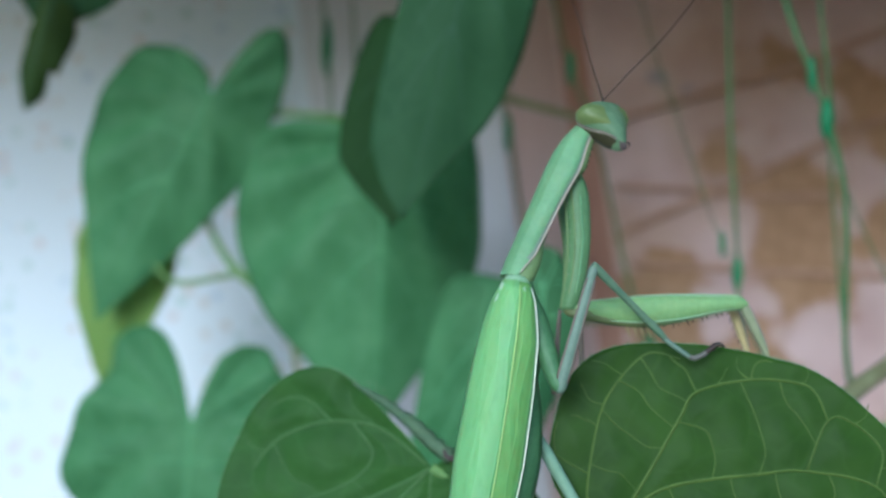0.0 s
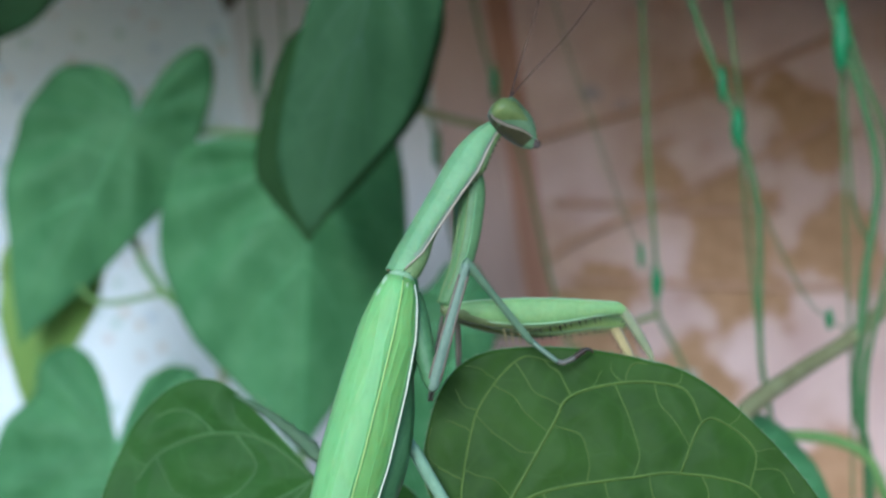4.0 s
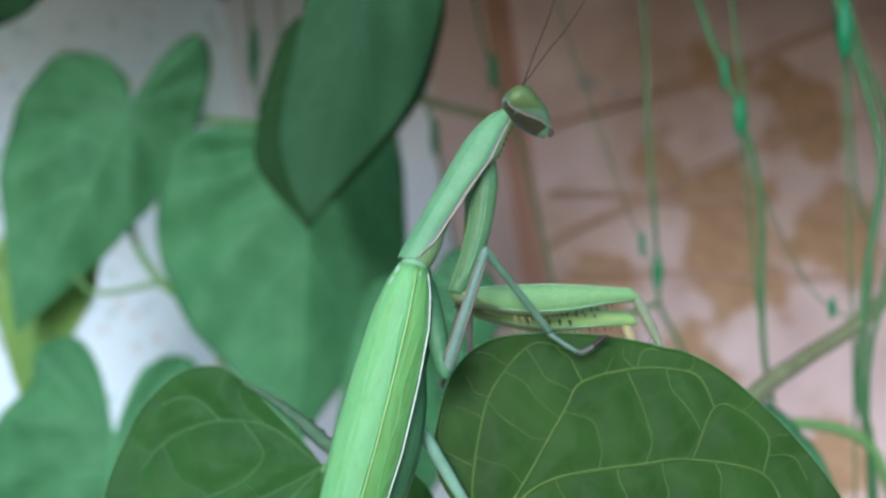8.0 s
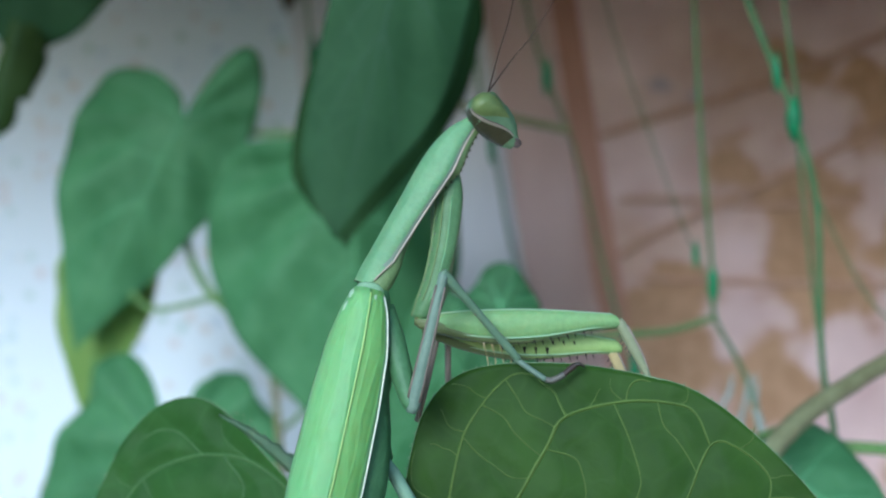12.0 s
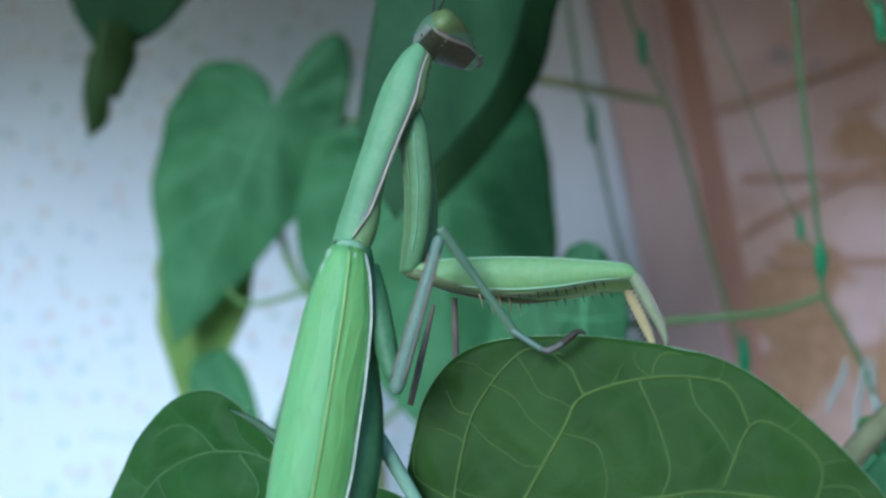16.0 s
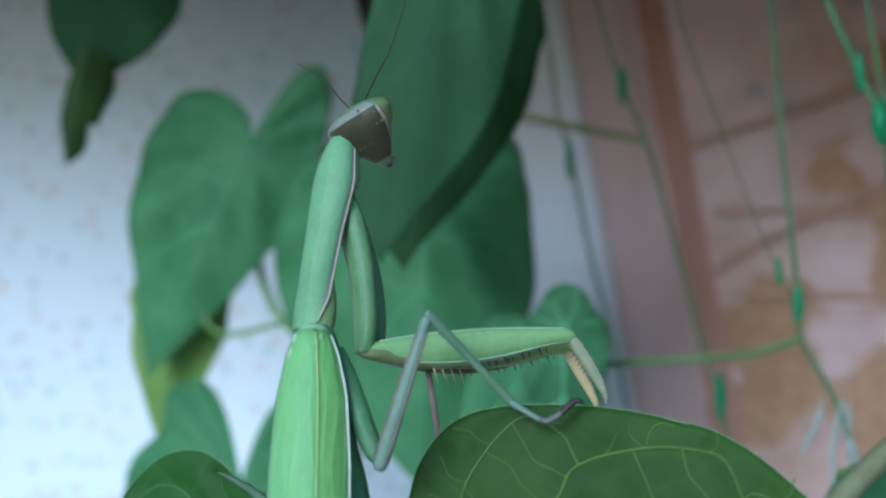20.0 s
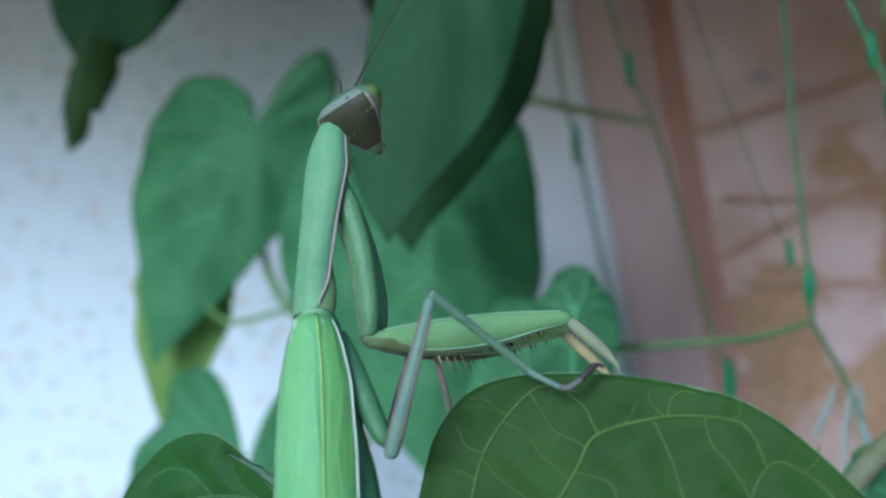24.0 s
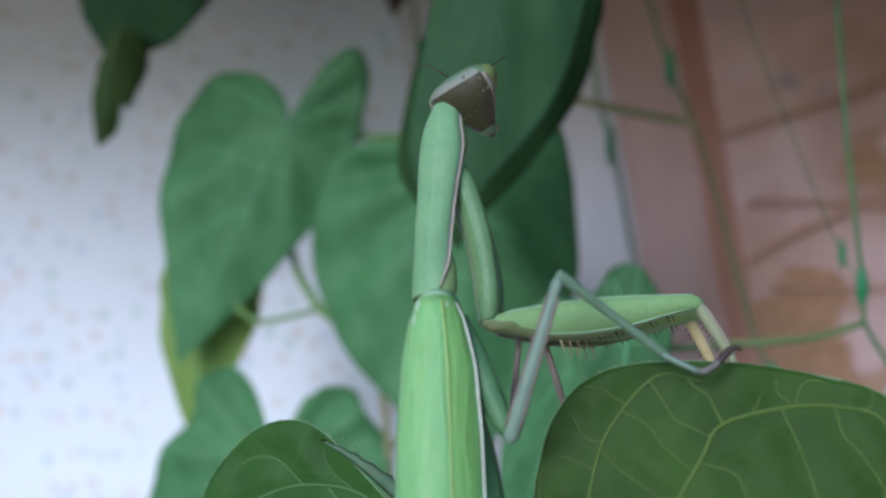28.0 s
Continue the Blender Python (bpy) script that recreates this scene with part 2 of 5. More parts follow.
def wing_material(name, low, mid, high):
    """A leathery fore wing: bright green with fine lengthwise veins, cross veins and yellow flecks."""
    m, n, l, b = material(name, 0.5)
    tc, mp = n.new("ShaderNodeTexCoord"), n.new("ShaderNodeMapping")
    mp.inputs["Scale"].default_value = (1, 1, 0.16)
    l.new(tc.outputs["Object"], mp.inputs[0])
    vo, no = n.new("ShaderNodeTexVoronoi"), n.new("ShaderNodeTexNoise")
    vo.feature = 'DISTANCE_TO_EDGE'
    vo.inputs["Scale"].default_value, no.inputs["Scale"].default_value = 700, 130
    no.inputs["Detail"].default_value = 3
    l.new(mp.outputs[0], vo.inputs["Vector"])
    l.new(mp.outputs[0], no.inputs["Vector"])
    base = ramp(n, [(0.3, low), (0.58, mid), (0.85, high)])
    l.new(no.outputs["Fac"], base.inputs[0])
    edge = ramp(n, [(0.0, (0.25,) * 3), (0.2, (0, 0, 0))])
    l.new(vo.outputs["Distance"], edge.inputs[0])
    col = n.new("ShaderNodeMixRGB")
    col.inputs[2].default_value = (0.21, 0.47, 0.16, 1)
    l.new(edge.outputs[0], col.inputs[0])
    l.new(base.outputs[0], col.inputs[1])
    mq, fl = n.new("ShaderNodeMapping"), n.new("ShaderNodeTexNoise")
    mq.inputs["Scale"].default_value = (1, 1, 0.35)
    l.new(tc.outputs["Object"], mq.inputs[0])
    l.new(mq.outputs[0], fl.inputs["Vector"])
    fl.inputs["Scale"].default_value, fl.inputs["Detail"].default_value = 1100, 5
    fr = ramp(n, [(0.3, (0.88, 0.9, 0.84)), (0.5, (1, 1, 1)), (0.7, (1.0, 1.0, 1.0)), (0.8, (1.25, 1.1, 0.9))])
    l.new(fl.outputs["Fac"], fr.inputs[0])
    fm = n.new("ShaderNodeMixRGB")
    fm.blend_type = 'MULTIPLY'
    fm.inputs[0].default_value = 1.0
    l.new(col.outputs[0], fm.inputs[1])
    l.new(fr.outputs[0], fm.inputs[2])
    l.new(fm.outputs[0], b.inputs["Base Color"])
    bp = n.new("ShaderNodeBump")
    bp.inputs["Strength"].default_value, bp.inputs["Distance"].default_value = 0.6, 0.0004
    l.new(edge.outputs[0], bp.inputs["Height"])
    l.new(bp.outputs[0], b.inputs["Normal"])
    b.inputs["Subsurface Weight"].default_value = 0.2
    b.inputs["Subsurface Scale"].default_value = 0.002
    return m


WING = wing_material("insect_fore_wing", (0.14, 0.33, 0.118), (0.175, 0.38, 0.14), (0.225, 0.405, 0.125))
WING_SIDE = wing_material("insect_wing_side_field", (0.13, 0.29, 0.075), (0.165, 0.34, 0.09), (0.21, 0.36, 0.085))


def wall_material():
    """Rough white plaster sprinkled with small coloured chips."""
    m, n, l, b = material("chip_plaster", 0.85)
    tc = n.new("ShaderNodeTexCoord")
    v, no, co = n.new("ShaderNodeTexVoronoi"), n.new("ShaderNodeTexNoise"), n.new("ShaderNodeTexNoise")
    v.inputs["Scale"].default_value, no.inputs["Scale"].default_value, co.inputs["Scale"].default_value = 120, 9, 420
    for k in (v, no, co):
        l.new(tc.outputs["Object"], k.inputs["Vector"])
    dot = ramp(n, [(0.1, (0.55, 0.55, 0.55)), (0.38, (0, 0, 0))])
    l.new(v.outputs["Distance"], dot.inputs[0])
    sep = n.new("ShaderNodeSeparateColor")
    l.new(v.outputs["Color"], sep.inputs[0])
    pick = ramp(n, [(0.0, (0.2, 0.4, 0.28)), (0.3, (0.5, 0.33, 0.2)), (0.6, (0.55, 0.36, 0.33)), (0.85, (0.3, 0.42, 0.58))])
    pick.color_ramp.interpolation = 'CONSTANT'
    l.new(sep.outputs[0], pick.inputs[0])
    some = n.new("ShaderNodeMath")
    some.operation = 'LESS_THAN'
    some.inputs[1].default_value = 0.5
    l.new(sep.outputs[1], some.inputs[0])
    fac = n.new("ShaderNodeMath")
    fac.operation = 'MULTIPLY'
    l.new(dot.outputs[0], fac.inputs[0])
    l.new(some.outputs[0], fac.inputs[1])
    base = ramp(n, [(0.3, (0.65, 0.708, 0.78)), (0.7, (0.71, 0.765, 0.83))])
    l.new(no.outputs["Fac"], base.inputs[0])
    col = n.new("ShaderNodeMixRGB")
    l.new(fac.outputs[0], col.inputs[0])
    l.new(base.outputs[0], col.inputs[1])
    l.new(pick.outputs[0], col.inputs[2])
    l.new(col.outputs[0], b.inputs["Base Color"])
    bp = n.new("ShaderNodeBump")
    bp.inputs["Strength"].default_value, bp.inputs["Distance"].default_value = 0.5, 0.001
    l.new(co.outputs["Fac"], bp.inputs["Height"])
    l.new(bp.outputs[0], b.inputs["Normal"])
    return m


def board_material():
    """Faded pink paint on a board, worn through to brown in broad patches, with small blue-grey scuffs."""
    m, n, l, b = material("worn_pink_paint", 0.75)
    tc = n.new("ShaderNodeTexCoord")
    a, c, g, s = (n.new("ShaderNodeTexNoise") for _ in range(4))
    a.inputs["Scale"].default_value, c.inputs["Scale"].default_value = 15, 45
    g.inputs["Scale"].default_value, s.inputs["Scale"].default_value = 200, 38
    a.inputs["Detail"].default_value, c.inputs["Detail"].default_value = 3, 5
    for k in (a, c, g, s):
        l.new(tc.outputs["Object"], k.inputs["Vector"])
    paint = ramp(n, [(0.3, (0.525, 0.365, 0.35)), (0.7, (0.665, 0.495, 0.482))])
    l.new(c.outputs["Fac"], paint.inputs[0])
    wear = ramp(n, [(0.5, (0, 0, 0)), (0.68, (0.6, 0.6, 0.6))])
    l.new(a.outputs["Fac"], wear.inputs[0])
    # worn patches of their own places and sizes, with ragged edges
    worn = wear.outputs[0]
    for px, pz, r in ((0.122, 1.211, 0.02), (0.121, 1.227, 0.015), (0.124, 1.192, 0.016), (0.154, 1.256, 0.015), (0.165, 1.207, 0.018), (0.067, 1.192, 0.012), (0.106, 1.152, 0.019), (0.063, 1.171, 0.021), (0.06, 1.152, 0.017), (0.117, 1.28, 0.013), (0.096, 1.24, 0.01), (0.163, 1.114, 0.018), (0.142, 1.268, 0.011)):
        d = n.new("ShaderNodeVectorMath")
        d.operation = 'DISTANCE'
        d.inputs[1].default_value = (px, 0.352, pz)
        l.new(tc.outputs["Object"], d.inputs[0])
        q = n.new("ShaderNodeMath")
        q.operation = 'MULTIPLY_ADD'
        q.inputs[1].default_value, q.inputs[2].default_value = 0.05, -0.025
        l.new(c.outputs["Fac"], q.inputs[0])
        e = n.new("ShaderNodeMath")
        l.new(d.outputs["Value"], e.inputs[0])
        l.new(q.outputs[0], e.inputs[1])
        f = n.new("ShaderNodeMapRange")
        f.inputs["From Min"].default_value, f.inputs["From Max"].default_value = r + 0.004, r - 0.003
        l.new(e.outputs[0], f.inputs["Value"])
        top = n.new("ShaderNodeMath")
        top.operation = 'MAXIMUM'
        l.new(worn, top.inputs[0])
        l.new(f.outputs[0], top.inputs[1])
        worn = top.outputs[0]
    brown = ramp(n, [(0.35, (0.35, 0.205, 0.115)), (0.65, (0.44, 0.27, 0.165))])
    l.new(g.outputs["Fac"], brown.inputs[0])
    col = n.new("ShaderNodeMixRGB")
    l.new(worn, col.inputs[0])
    l.new(paint.outputs[0], col.inputs[1])
    l.new(brown.outputs[0], col.inputs[2])
    sc = ramp(n, [(0.70, (0, 0, 0)), (0.74, (0.6, 0.6, 0.6))])
    l.new(s.outputs["Fac"], sc.inputs[0])
    col2 = n.new("ShaderNodeMixRGB")
    col2.inputs[2].default_value = (0.26, 0.27, 0.33, 1)
    l.new(sc.outputs[0], col2.inputs[0])
    l.new(col.outputs[0], col2.inputs[1])
    l.new(col2.outputs[0], b.inputs["Base Color"])
    bp = n.new("ShaderNodeBump")
    bp.inputs["Strength"].default_value, bp.inputs["Distance"].default_value = 0.4, 0.001
    l.new(g.outputs["Fac"], bp.inputs["Height"])
    l.new(bp.outputs[0], b.inputs["Normal"])
    return m


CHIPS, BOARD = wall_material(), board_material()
STRIP = speckled("pale_painted_wood", (0.52, 0.51, 0.55), (0.62, 0.61, 0.645), 25, 0.6, 0.2, stretch=(1, 1, 0.2))
STILE = speckled("pink_painted_wood", (0.43, 0.295, 0.272), (0.53, 0.39, 0.368), 25, 0.7, 0.3, stretch=(1, 1, 0.2))
GROOVE = speckled("brown_bare_wood", (0.32, 0.16, 0.115), (0.45, 0.25, 0.19), 40, 0.8, 0.3, stretch=(1, 1, 0.2))
# dark, so that the unseen boards throw little light back
SHADE_BOARDS = speckled("dark_shade_board_wood", (0.05, 0.04, 0.033), (0.1, 0.08, 0.065), 20, 0.8, 0.3, stretch=(0.2, 1, 1))
EARTH = speckled("garden_earth", (0.045, 0.042, 0.03), (0.09, 0.08, 0.058), 3, 0.95, 0.6, fine=20)


# ---- mesh helpers ----
def part(name, bm, mat, parent=None, label="", smooth=True, kind=""):
    me = bpy.data.meshes.new(name)
    bmesh.ops.recalc_face_normals(bm, faces=bm.faces)
    bm.to_mesh(me)
    bm.free()
    if smooth:
        me.polygons.foreach_set("use_smooth", [True] * len(me.polygons))
    me.materials.append(mat)
    ob = new(name, me)
    ob.parent = parent
    tagged(ob, label=label, kind=kind)
    return ob


def empty(name, place=(0, 0, 0)):
    ob = new(name)
    ob.empty_display_size = 0.01
    ob.location = place
    return ob


def spline(points, steps=6):
    """A smooth line through points."""
    p = [Vector(q) for q in points]
    p = [p[0] * 2 - p[1]] + p + [p[-1] * 2 - p[-2]]
    out = []
    for a, b, c, d in zip(p, p[1:], p[2:], p[3:]):
        for i in range(steps):
            t = i / steps
            out.append(0.5 * (2 * b + (c - a) * t + (2 * a - 5 * b + 4 * c - d) * t * t + (3 * b - a - 3 * c + d) * t ** 3))
    return out + [p[-2]]


def tube(bm, line, radii, sides=8, flat=1.0):
    """A round stem along a line; radii: first, last or one for each point."""
    n = len(line)
    if len(radii) == 2:
        radii = [radii[0] + (radii[1] - radii[0]) * i / (n - 1) for i in range(n)]
    rings, side = [], None
    for i, c in enumerate(line):
        d = (line[min(i + 1, n - 1)] - line[max(i - 1, 0)]).normalized()
        if side is None:
            side = d.orthogonal().normalized()
        side = (side - d * side.dot(d)).normalized()
        up = d.cross(side)
        rings.append([bm.verts.new(c + radii[i] * (math.cos(k * math.tau / sides) * side + flat * math.sin(k * math.tau / sides) * up)) for k in range(sides)])
    for a, b in zip(rings, rings[1:]):
        for k in range(sides):
            bm.faces.new((a[k], a[(k + 1) % sides], b[(k + 1) % sides], b[k]))
    bm.faces.new(rings[0][::-1])
    bm.faces.new(rings[-1])
    return bm


def loft(stations, sides=14):
    """A body along z in centimetres; a station: z, half width in x, half depth in y, shift in x, shift in y."""
    bm = bmesh.new()
    rings = []
    for z, a, b, *s in stations:
        sx, sy = (s + [0, 0])[:2]
        rings.append([bm.verts.new(Vector((sx + a * math.cos(k * math.tau / sides), sy + b * math.sin(k * math.tau / sides), z)) * CM) for k in range(sides)])
    for p, q in zip(rings, rings[1:]):
        for k in range(sides):
            bm.faces.new((p[k], p[(k + 1) % sides], q[(k + 1) % sides], q[k]))
    bm.faces.new(rings[0][::-1])
    bm.faces.new(rings[-1])
    return bm


def between(stations):
    """Stations made finer by a smooth curve."""
    full = [tuple(s) + (0,) * (5 - len(s)) for s in stations]
    rows = spline([Vector((s[1], s[2], s[3])) for s in full], 4)
    shift = spline([Vector((s[0], s[4], 0)) for s in full], 4)
    return [(b[0], a[0], a[1], a[2], b[1]) for a, b in zip(rows, shift)]


def box(lo, hi, bevel=0.0):
    bm = bmesh.new()
    bmesh.ops.create_cube(bm, size=1)
    for v in bm.verts:
        v.co = Vector([lo[k] + (hi[k] - lo[k]) * (v.co[k] + 0.5) for k in range(3)])
    if bevel:
        bmesh.ops.bevel(bm, geom=bm.edges[:], offset=bevel, segments=2, affect='EDGES')
    return bm



# ---- setting: ground, walls ----
def setting():
    bm = bmesh.new()
    bmesh.ops.create_grid(bm, x_segments=60, y_segments=60, size=400)
    for v in bm.verts:
        v.co.z = 0.02 * noise.noise(v.co * 0.2)
    tagged(part("ground", bm, EARTH), "bare brown garden earth in front of the wall", "ground", kind="structure")
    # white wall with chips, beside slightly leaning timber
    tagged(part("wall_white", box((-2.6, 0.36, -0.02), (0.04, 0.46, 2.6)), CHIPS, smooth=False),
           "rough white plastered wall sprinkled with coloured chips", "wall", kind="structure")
    panel = part("wall_panel", box((0.0, 0.352, -0.02), (1.9, 0.44, 2.6)), BOARD, smooth=False)
    tagged(panel, "faded pink painted panel worn to brown patches", "wall", kind="structure")

    def lean(x0, x1, y0, y1, bevel):
        """An upright board between x0 and x1 (cm at the height of the insect) that leans as the panel does."""
        bm = box((x0 * CM, y0 * CM, -0.02), (x1 * CM, y1 * CM, 2.6), bevel)
        for v in bm.verts:
            v.co.x -= (v.co.z - LIFT) * 0.155
        return bm
    # boards added out of view to darken the top of wall and panel
    bm = box((-2.6, 0.04, 1.334), (1.9, 0.46, 1.39))
    for v in bm.verts:
        # the unseen shade boards slope down to the side of the panel
        v.co.z -= 0.085 * v.co.x
        if v.co.y < 0.1:
            v.co.y -= 0.45 * max(-0.2, min(0.25, v.co.x))
    tagged(part("eave", bm, SHADE_BOARDS, smooth=False), "unseen dark boards added over the wall to shade its top", "eave", kind="structure")
    tagged(part("trim_pale", lean(-7.6, 0.42, 34.85, 36.4, 0.0015), STRIP, smooth=False), "pale painted wooden post beside the white wall", "post", kind="structure")
    tagged(part("trim_pink", lean(0.45, 3.05, 35.0, 36.2, 0.0015), STILE, smooth=False), "pink painted wooden stile of the panel", "trim", kind="structure")
    tagged(part("trim_brown", lean(3.05, 4.45, 35.1, 36.0, 0.0015), GROOVE, smooth=False), "bare brown wooden strip along the panel", "trim", kind="structure")


# ---- leaves ----
def bez(a, b, c, d, t):
    return a * (1 - t) ** 3 + 3 * b * t * (1 - t) ** 2 + 3 * c * t * t * (1 - t) + d * t ** 3


def leaf(name, base, tip, wl, wr, lobe, label, mat, vein, face=(0, -1, 0), fold=(10, 10), cup=0.3, droop=0.3, ripple=0.12,
         sharp=0.25, wide=0.2, veins=4, vein_r=0.035, stalk=None, stalk_r=0.09, seed=0, nu=40, nr=12, vee=0.06, paths=None, quilt=0.12, waist=(), bulge=0.05):
    """A heart-shaped leaf of the vine, in centimetres: base is the notch where the stalk joins, wl and wr its half widths, lobe the height of
    the lobes above the notch; each half folds back from the midrib by so many degrees."""
    b, t = at(*base), at(*tip)
    length = (b - t).length / CM
    up = (b - t).normalized()
    z = Vector(face)
    z = (z - up * z.dot(up)).normalized()
    x = up.cross(z)
    m = Matrix((x, up, z)).transposed().to_4x4()
    m.translation = b
    top = empty(name)
    top.matrix_world = m
    tagged(top, label, "leaf", "leaves of the vine")
    ang = [radians(a) for a in fold]
    sunk = np.array([tuple(q)[:2] for width, path in paths or () for q in spline([(px, py, 0) for px, py in path], 7) if width > 0.45] + [(0, -length * k / 40) for k in range(40)])

    def place(px, py):
        """A point of the flat outline, bent into the leaf's shape."""
        side = 0 if px < 0 else 1
        w = (wl, wr)[side]
        r = abs(px) / w
        a = ang[side] * (0.35 + 0.65 * min(1, r * 1.5) if fold[side] < 25 else 1.0)
        zz = -abs(px) * math.sin(a) - cup * w * r * r * 0.5 - droop * length * 0.5 * min(1, max(-0.3, -py / length)) ** 2
        zz += ripple * r * noise.noise(Vector((px * 0.55 + seed * 7.3, py * 0.55, seed * 3.1))) * 2
        zz += 0.06 * r * math.sin(py * 2.3 + seed) * ripple / 0.12
        if paths:
            # the blade bulges between the sunken veins
            d = math.sqrt(float(np.min((sunk[:, 0] - px) ** 2 + (sunk[:, 1] - py) ** 2)))
            zz += bulge * (1 - math.exp(-(d / 0.2) ** 2)) + 0.012 * noise.noise(Vector((px * 3.1, py * 3.1, seed)))
        else:
            zz += quilt * w * 0.5 * min(1, 2 * r) * math.cos(11 * math.atan2(abs(px), -py + 0.001) + side)
        return Vector((px * math.cos(a), py, zz)) * CM

    def rim(side, u):
        w, lob, wd = (wl, wr)[side], lobe[side], wide if isinstance(wide, float) else wide[side]
        sh = sharp if isinstance(sharp, float) else sharp[side]
        s = -1 if side == 0 else 1
        V = lambda a, c: Vector((s * a, c))
        if u < 0.28:
            q = bez(V(0, 0), V(vee * w, 0.7 * lob), V(0.2 * w, lob), V(0.5 * w, lob), u / 0.28) if vee else bez(V(0, lob), V(0.2 * w, lob), V(0.35 * w, 0.9 * lob), V(0.5 * w, 0.72 * lob), u / 0.28)
        elif u < 0.55:
            q = bez(V(0.5 * w, lob if vee else 0.72 * lob), V(0.82 * w, lob if vee else 0.1 * lob), V(w, 0.35 * lob - 0.02 * length), V(w, -wd * length), (u - 0.28) / 0.27)
        else:
            q = bez(V(w, -wd * length), V(w, -(wd + 0.3) * length), V(sh * w, -0.84 * length), V(0, -length), (u - 0.55) / 0.45)
        wave = 1 + 0.018 * math.sin(u * 31 + seed * 2 + side) * min(1, u * 4) * (1 - u)
        for where, at_u, depth, width in waist:
            if where == side:
                wave -= depth * math.exp(-((u - at_u) / width) ** 2)
        return q * wave

    bm = bmesh.new()
    cols = {}
    for side in (0, 1):
        for i in range(nu + 1):
            u = i / nu
            e = rim(side, u)
            mid = Vector((0, (0 if vee else lobe[0]) - (length if vee else length + lobe[0]) * u ** 1.6))
            for k in range(nr + 1):
                if k == 0:
                    if side == 0:
                        cols[0, i, 0] = bm.verts.new(place(0.0, mid.y))
                    cols[side, i, 0] = cols[0, i, 0]
                elif (side, i, k) not in cols:
                    q = mid.lerp(e, (k / nr) ** 0.9)
                    cols[side, i, k] = bm.verts.new(place(q.x + (-1e-5 if side == 0 else 1e-5), q.y))
        for i in range(nu):
            for k in range(nr):
                f = [cols[side, i, k], cols[side, i + 1, k], cols[side, i + 1, k + 1], cols[side, i, k + 1]]
                try:
                    bm.faces.new(f if side else f[::-1])
                except ValueError:
                    pass
    bmesh.ops.remove_doubles(bm, verts=bm.verts, dist=2e-6)
    me_ob = part("blade", bm, mat, top)
    so = me_ob.modifiers.new("thickness", 'SOLIDIFY')
    so.thickness, so.offset = 0.00028, 0
    lift = Vector((0, 0, 0.00012))
    for width, path in paths or ():
        line = spline([(px, py, 0) for px, py in path], 7)
        r = vein_r * width
        bm = bmesh.new()
        tube(bm, [place(q.x, q.y) + lift * 1.6 for q in line], [r * CM, r * CM * (0.5 if width > 1 else 0.75)], 6, 0.5)
        part("side_vein", bm, vein, top)
    bm = bmesh.new()
    tube(bm, [place(0, -length * k / 24) + lift for k in range(24)], [vein_r * CM * 1.3, vein_r * CM * 0.3], 6, 0.6)
    part("midrib", bm, vein, top)
    for side in () if paths else (0, 1):
        for k in range(veins):
            u_end = 0.17 + 0.62 * k / max(1, veins - 1)
            start = -length * (0.0 if k < 2 else 0.18 * (k - 1))
            e = rim(side, u_end) * 0.93
            e.y = e.y if k else e.y * 0.8
            pts = []
            for i in range(14):
                s = i / 13
                c = Vector((e.x * 0.55, start + (e.y - start) * 0.36))
                q = Vector((0, start)) * (1 - s) ** 2 + c * 2 * s * (1 - s) + Vector((e.x, e.y)) * s * s
                pts.append(place(q.x, q.y) + lift)
            bm = bmesh.new()
            tube(bm, pts, [vein_r * CM, vein_r * CM * 0.25], 5, 0.6)
            part("side_vein", bm, vein, top)
    if paths:
        for side in (0, 1):
            edge = [rim(side, k / 60) for k in range(8, 60)]
            part("leaf_margin", tube(bmesh.new(), [place(q.x, q.y) for q in edge], [0.011 * CM, 0.009 * CM], 5), DOWN, top, "thin pale downy margin")
            # short hairs on the margin
            rng = random.Random(seed * 10 + side)
            bm = bmesh.new()
            for q in edge[::1]:
                for _ in range(2):
                    c = place(q.x, q.y)
                    d = Vector((q.x, q.y + 0.4 * length, 0)).normalized() + Vector((rng.uniform(-0.7, 0.7), rng.uniform(-0.7, 0.7), rng.uniform(-0.2, 0.8)))
                    d = d.normalized() * CM * rng.uniform(0.025, 0.055)
                    o = Vector((rng.uniform(-0.05, 0.05), rng.uniform(-0.05, 0.05), 0)) * CM
                    tube(bm, [c + o * 0.3, c + d * 0.5, c + d], [0.006 * CM, 0.004 * CM, 0.0015 * CM], 3)
            part("down", bm, DOWN, top, "fine pale hairs on the edge", kind="stuff")
    if stalk:
        inv = m.inverted()
        line = spline([Vector((0, 0, 0.0)), *[inv @ at(*q) for q in stalk]], 6)
        bm = bmesh.new()
        tube(bm, line, [stalk_r * CM * 0.9, stalk_r * CM], 8)
        part("stalk", bm, STEM, top)
    return top


def vein_net(mains, links, ends):
    """Main veins, thin links between two of them and short free ends; each with its width. A link: vein, how far along it, other vein,
    how far along that, bend, width; an end: vein, how far along it, its reach in x and y, bend, width."""
    lines = [spline([(x, y, 0) for x, y in pts], 12) for w, pts in mains]
    on = lambda k, u: lines[k][round(u * (len(lines[k]) - 1))]
    net = list(mains)
    for k, u, x, y, bend, w in [(k, u, *(on(k2, u2) - on(k, u)).xy, bend, w) for k, u, k2, u2, bend, w in links] + ends:
        a, c = on(k, u).xy, Vector((x, y))
        side = Vector((-c.y, c.x))
        net.append((w, [tuple(a + c * v + side * bend * 4 * v * (1 - v) + side * 0.03 * math.sin(9 * v + 3 * k + 8 * u)) for v in (0, 0.3, 0.55, 0.8, 1)]))
    return net


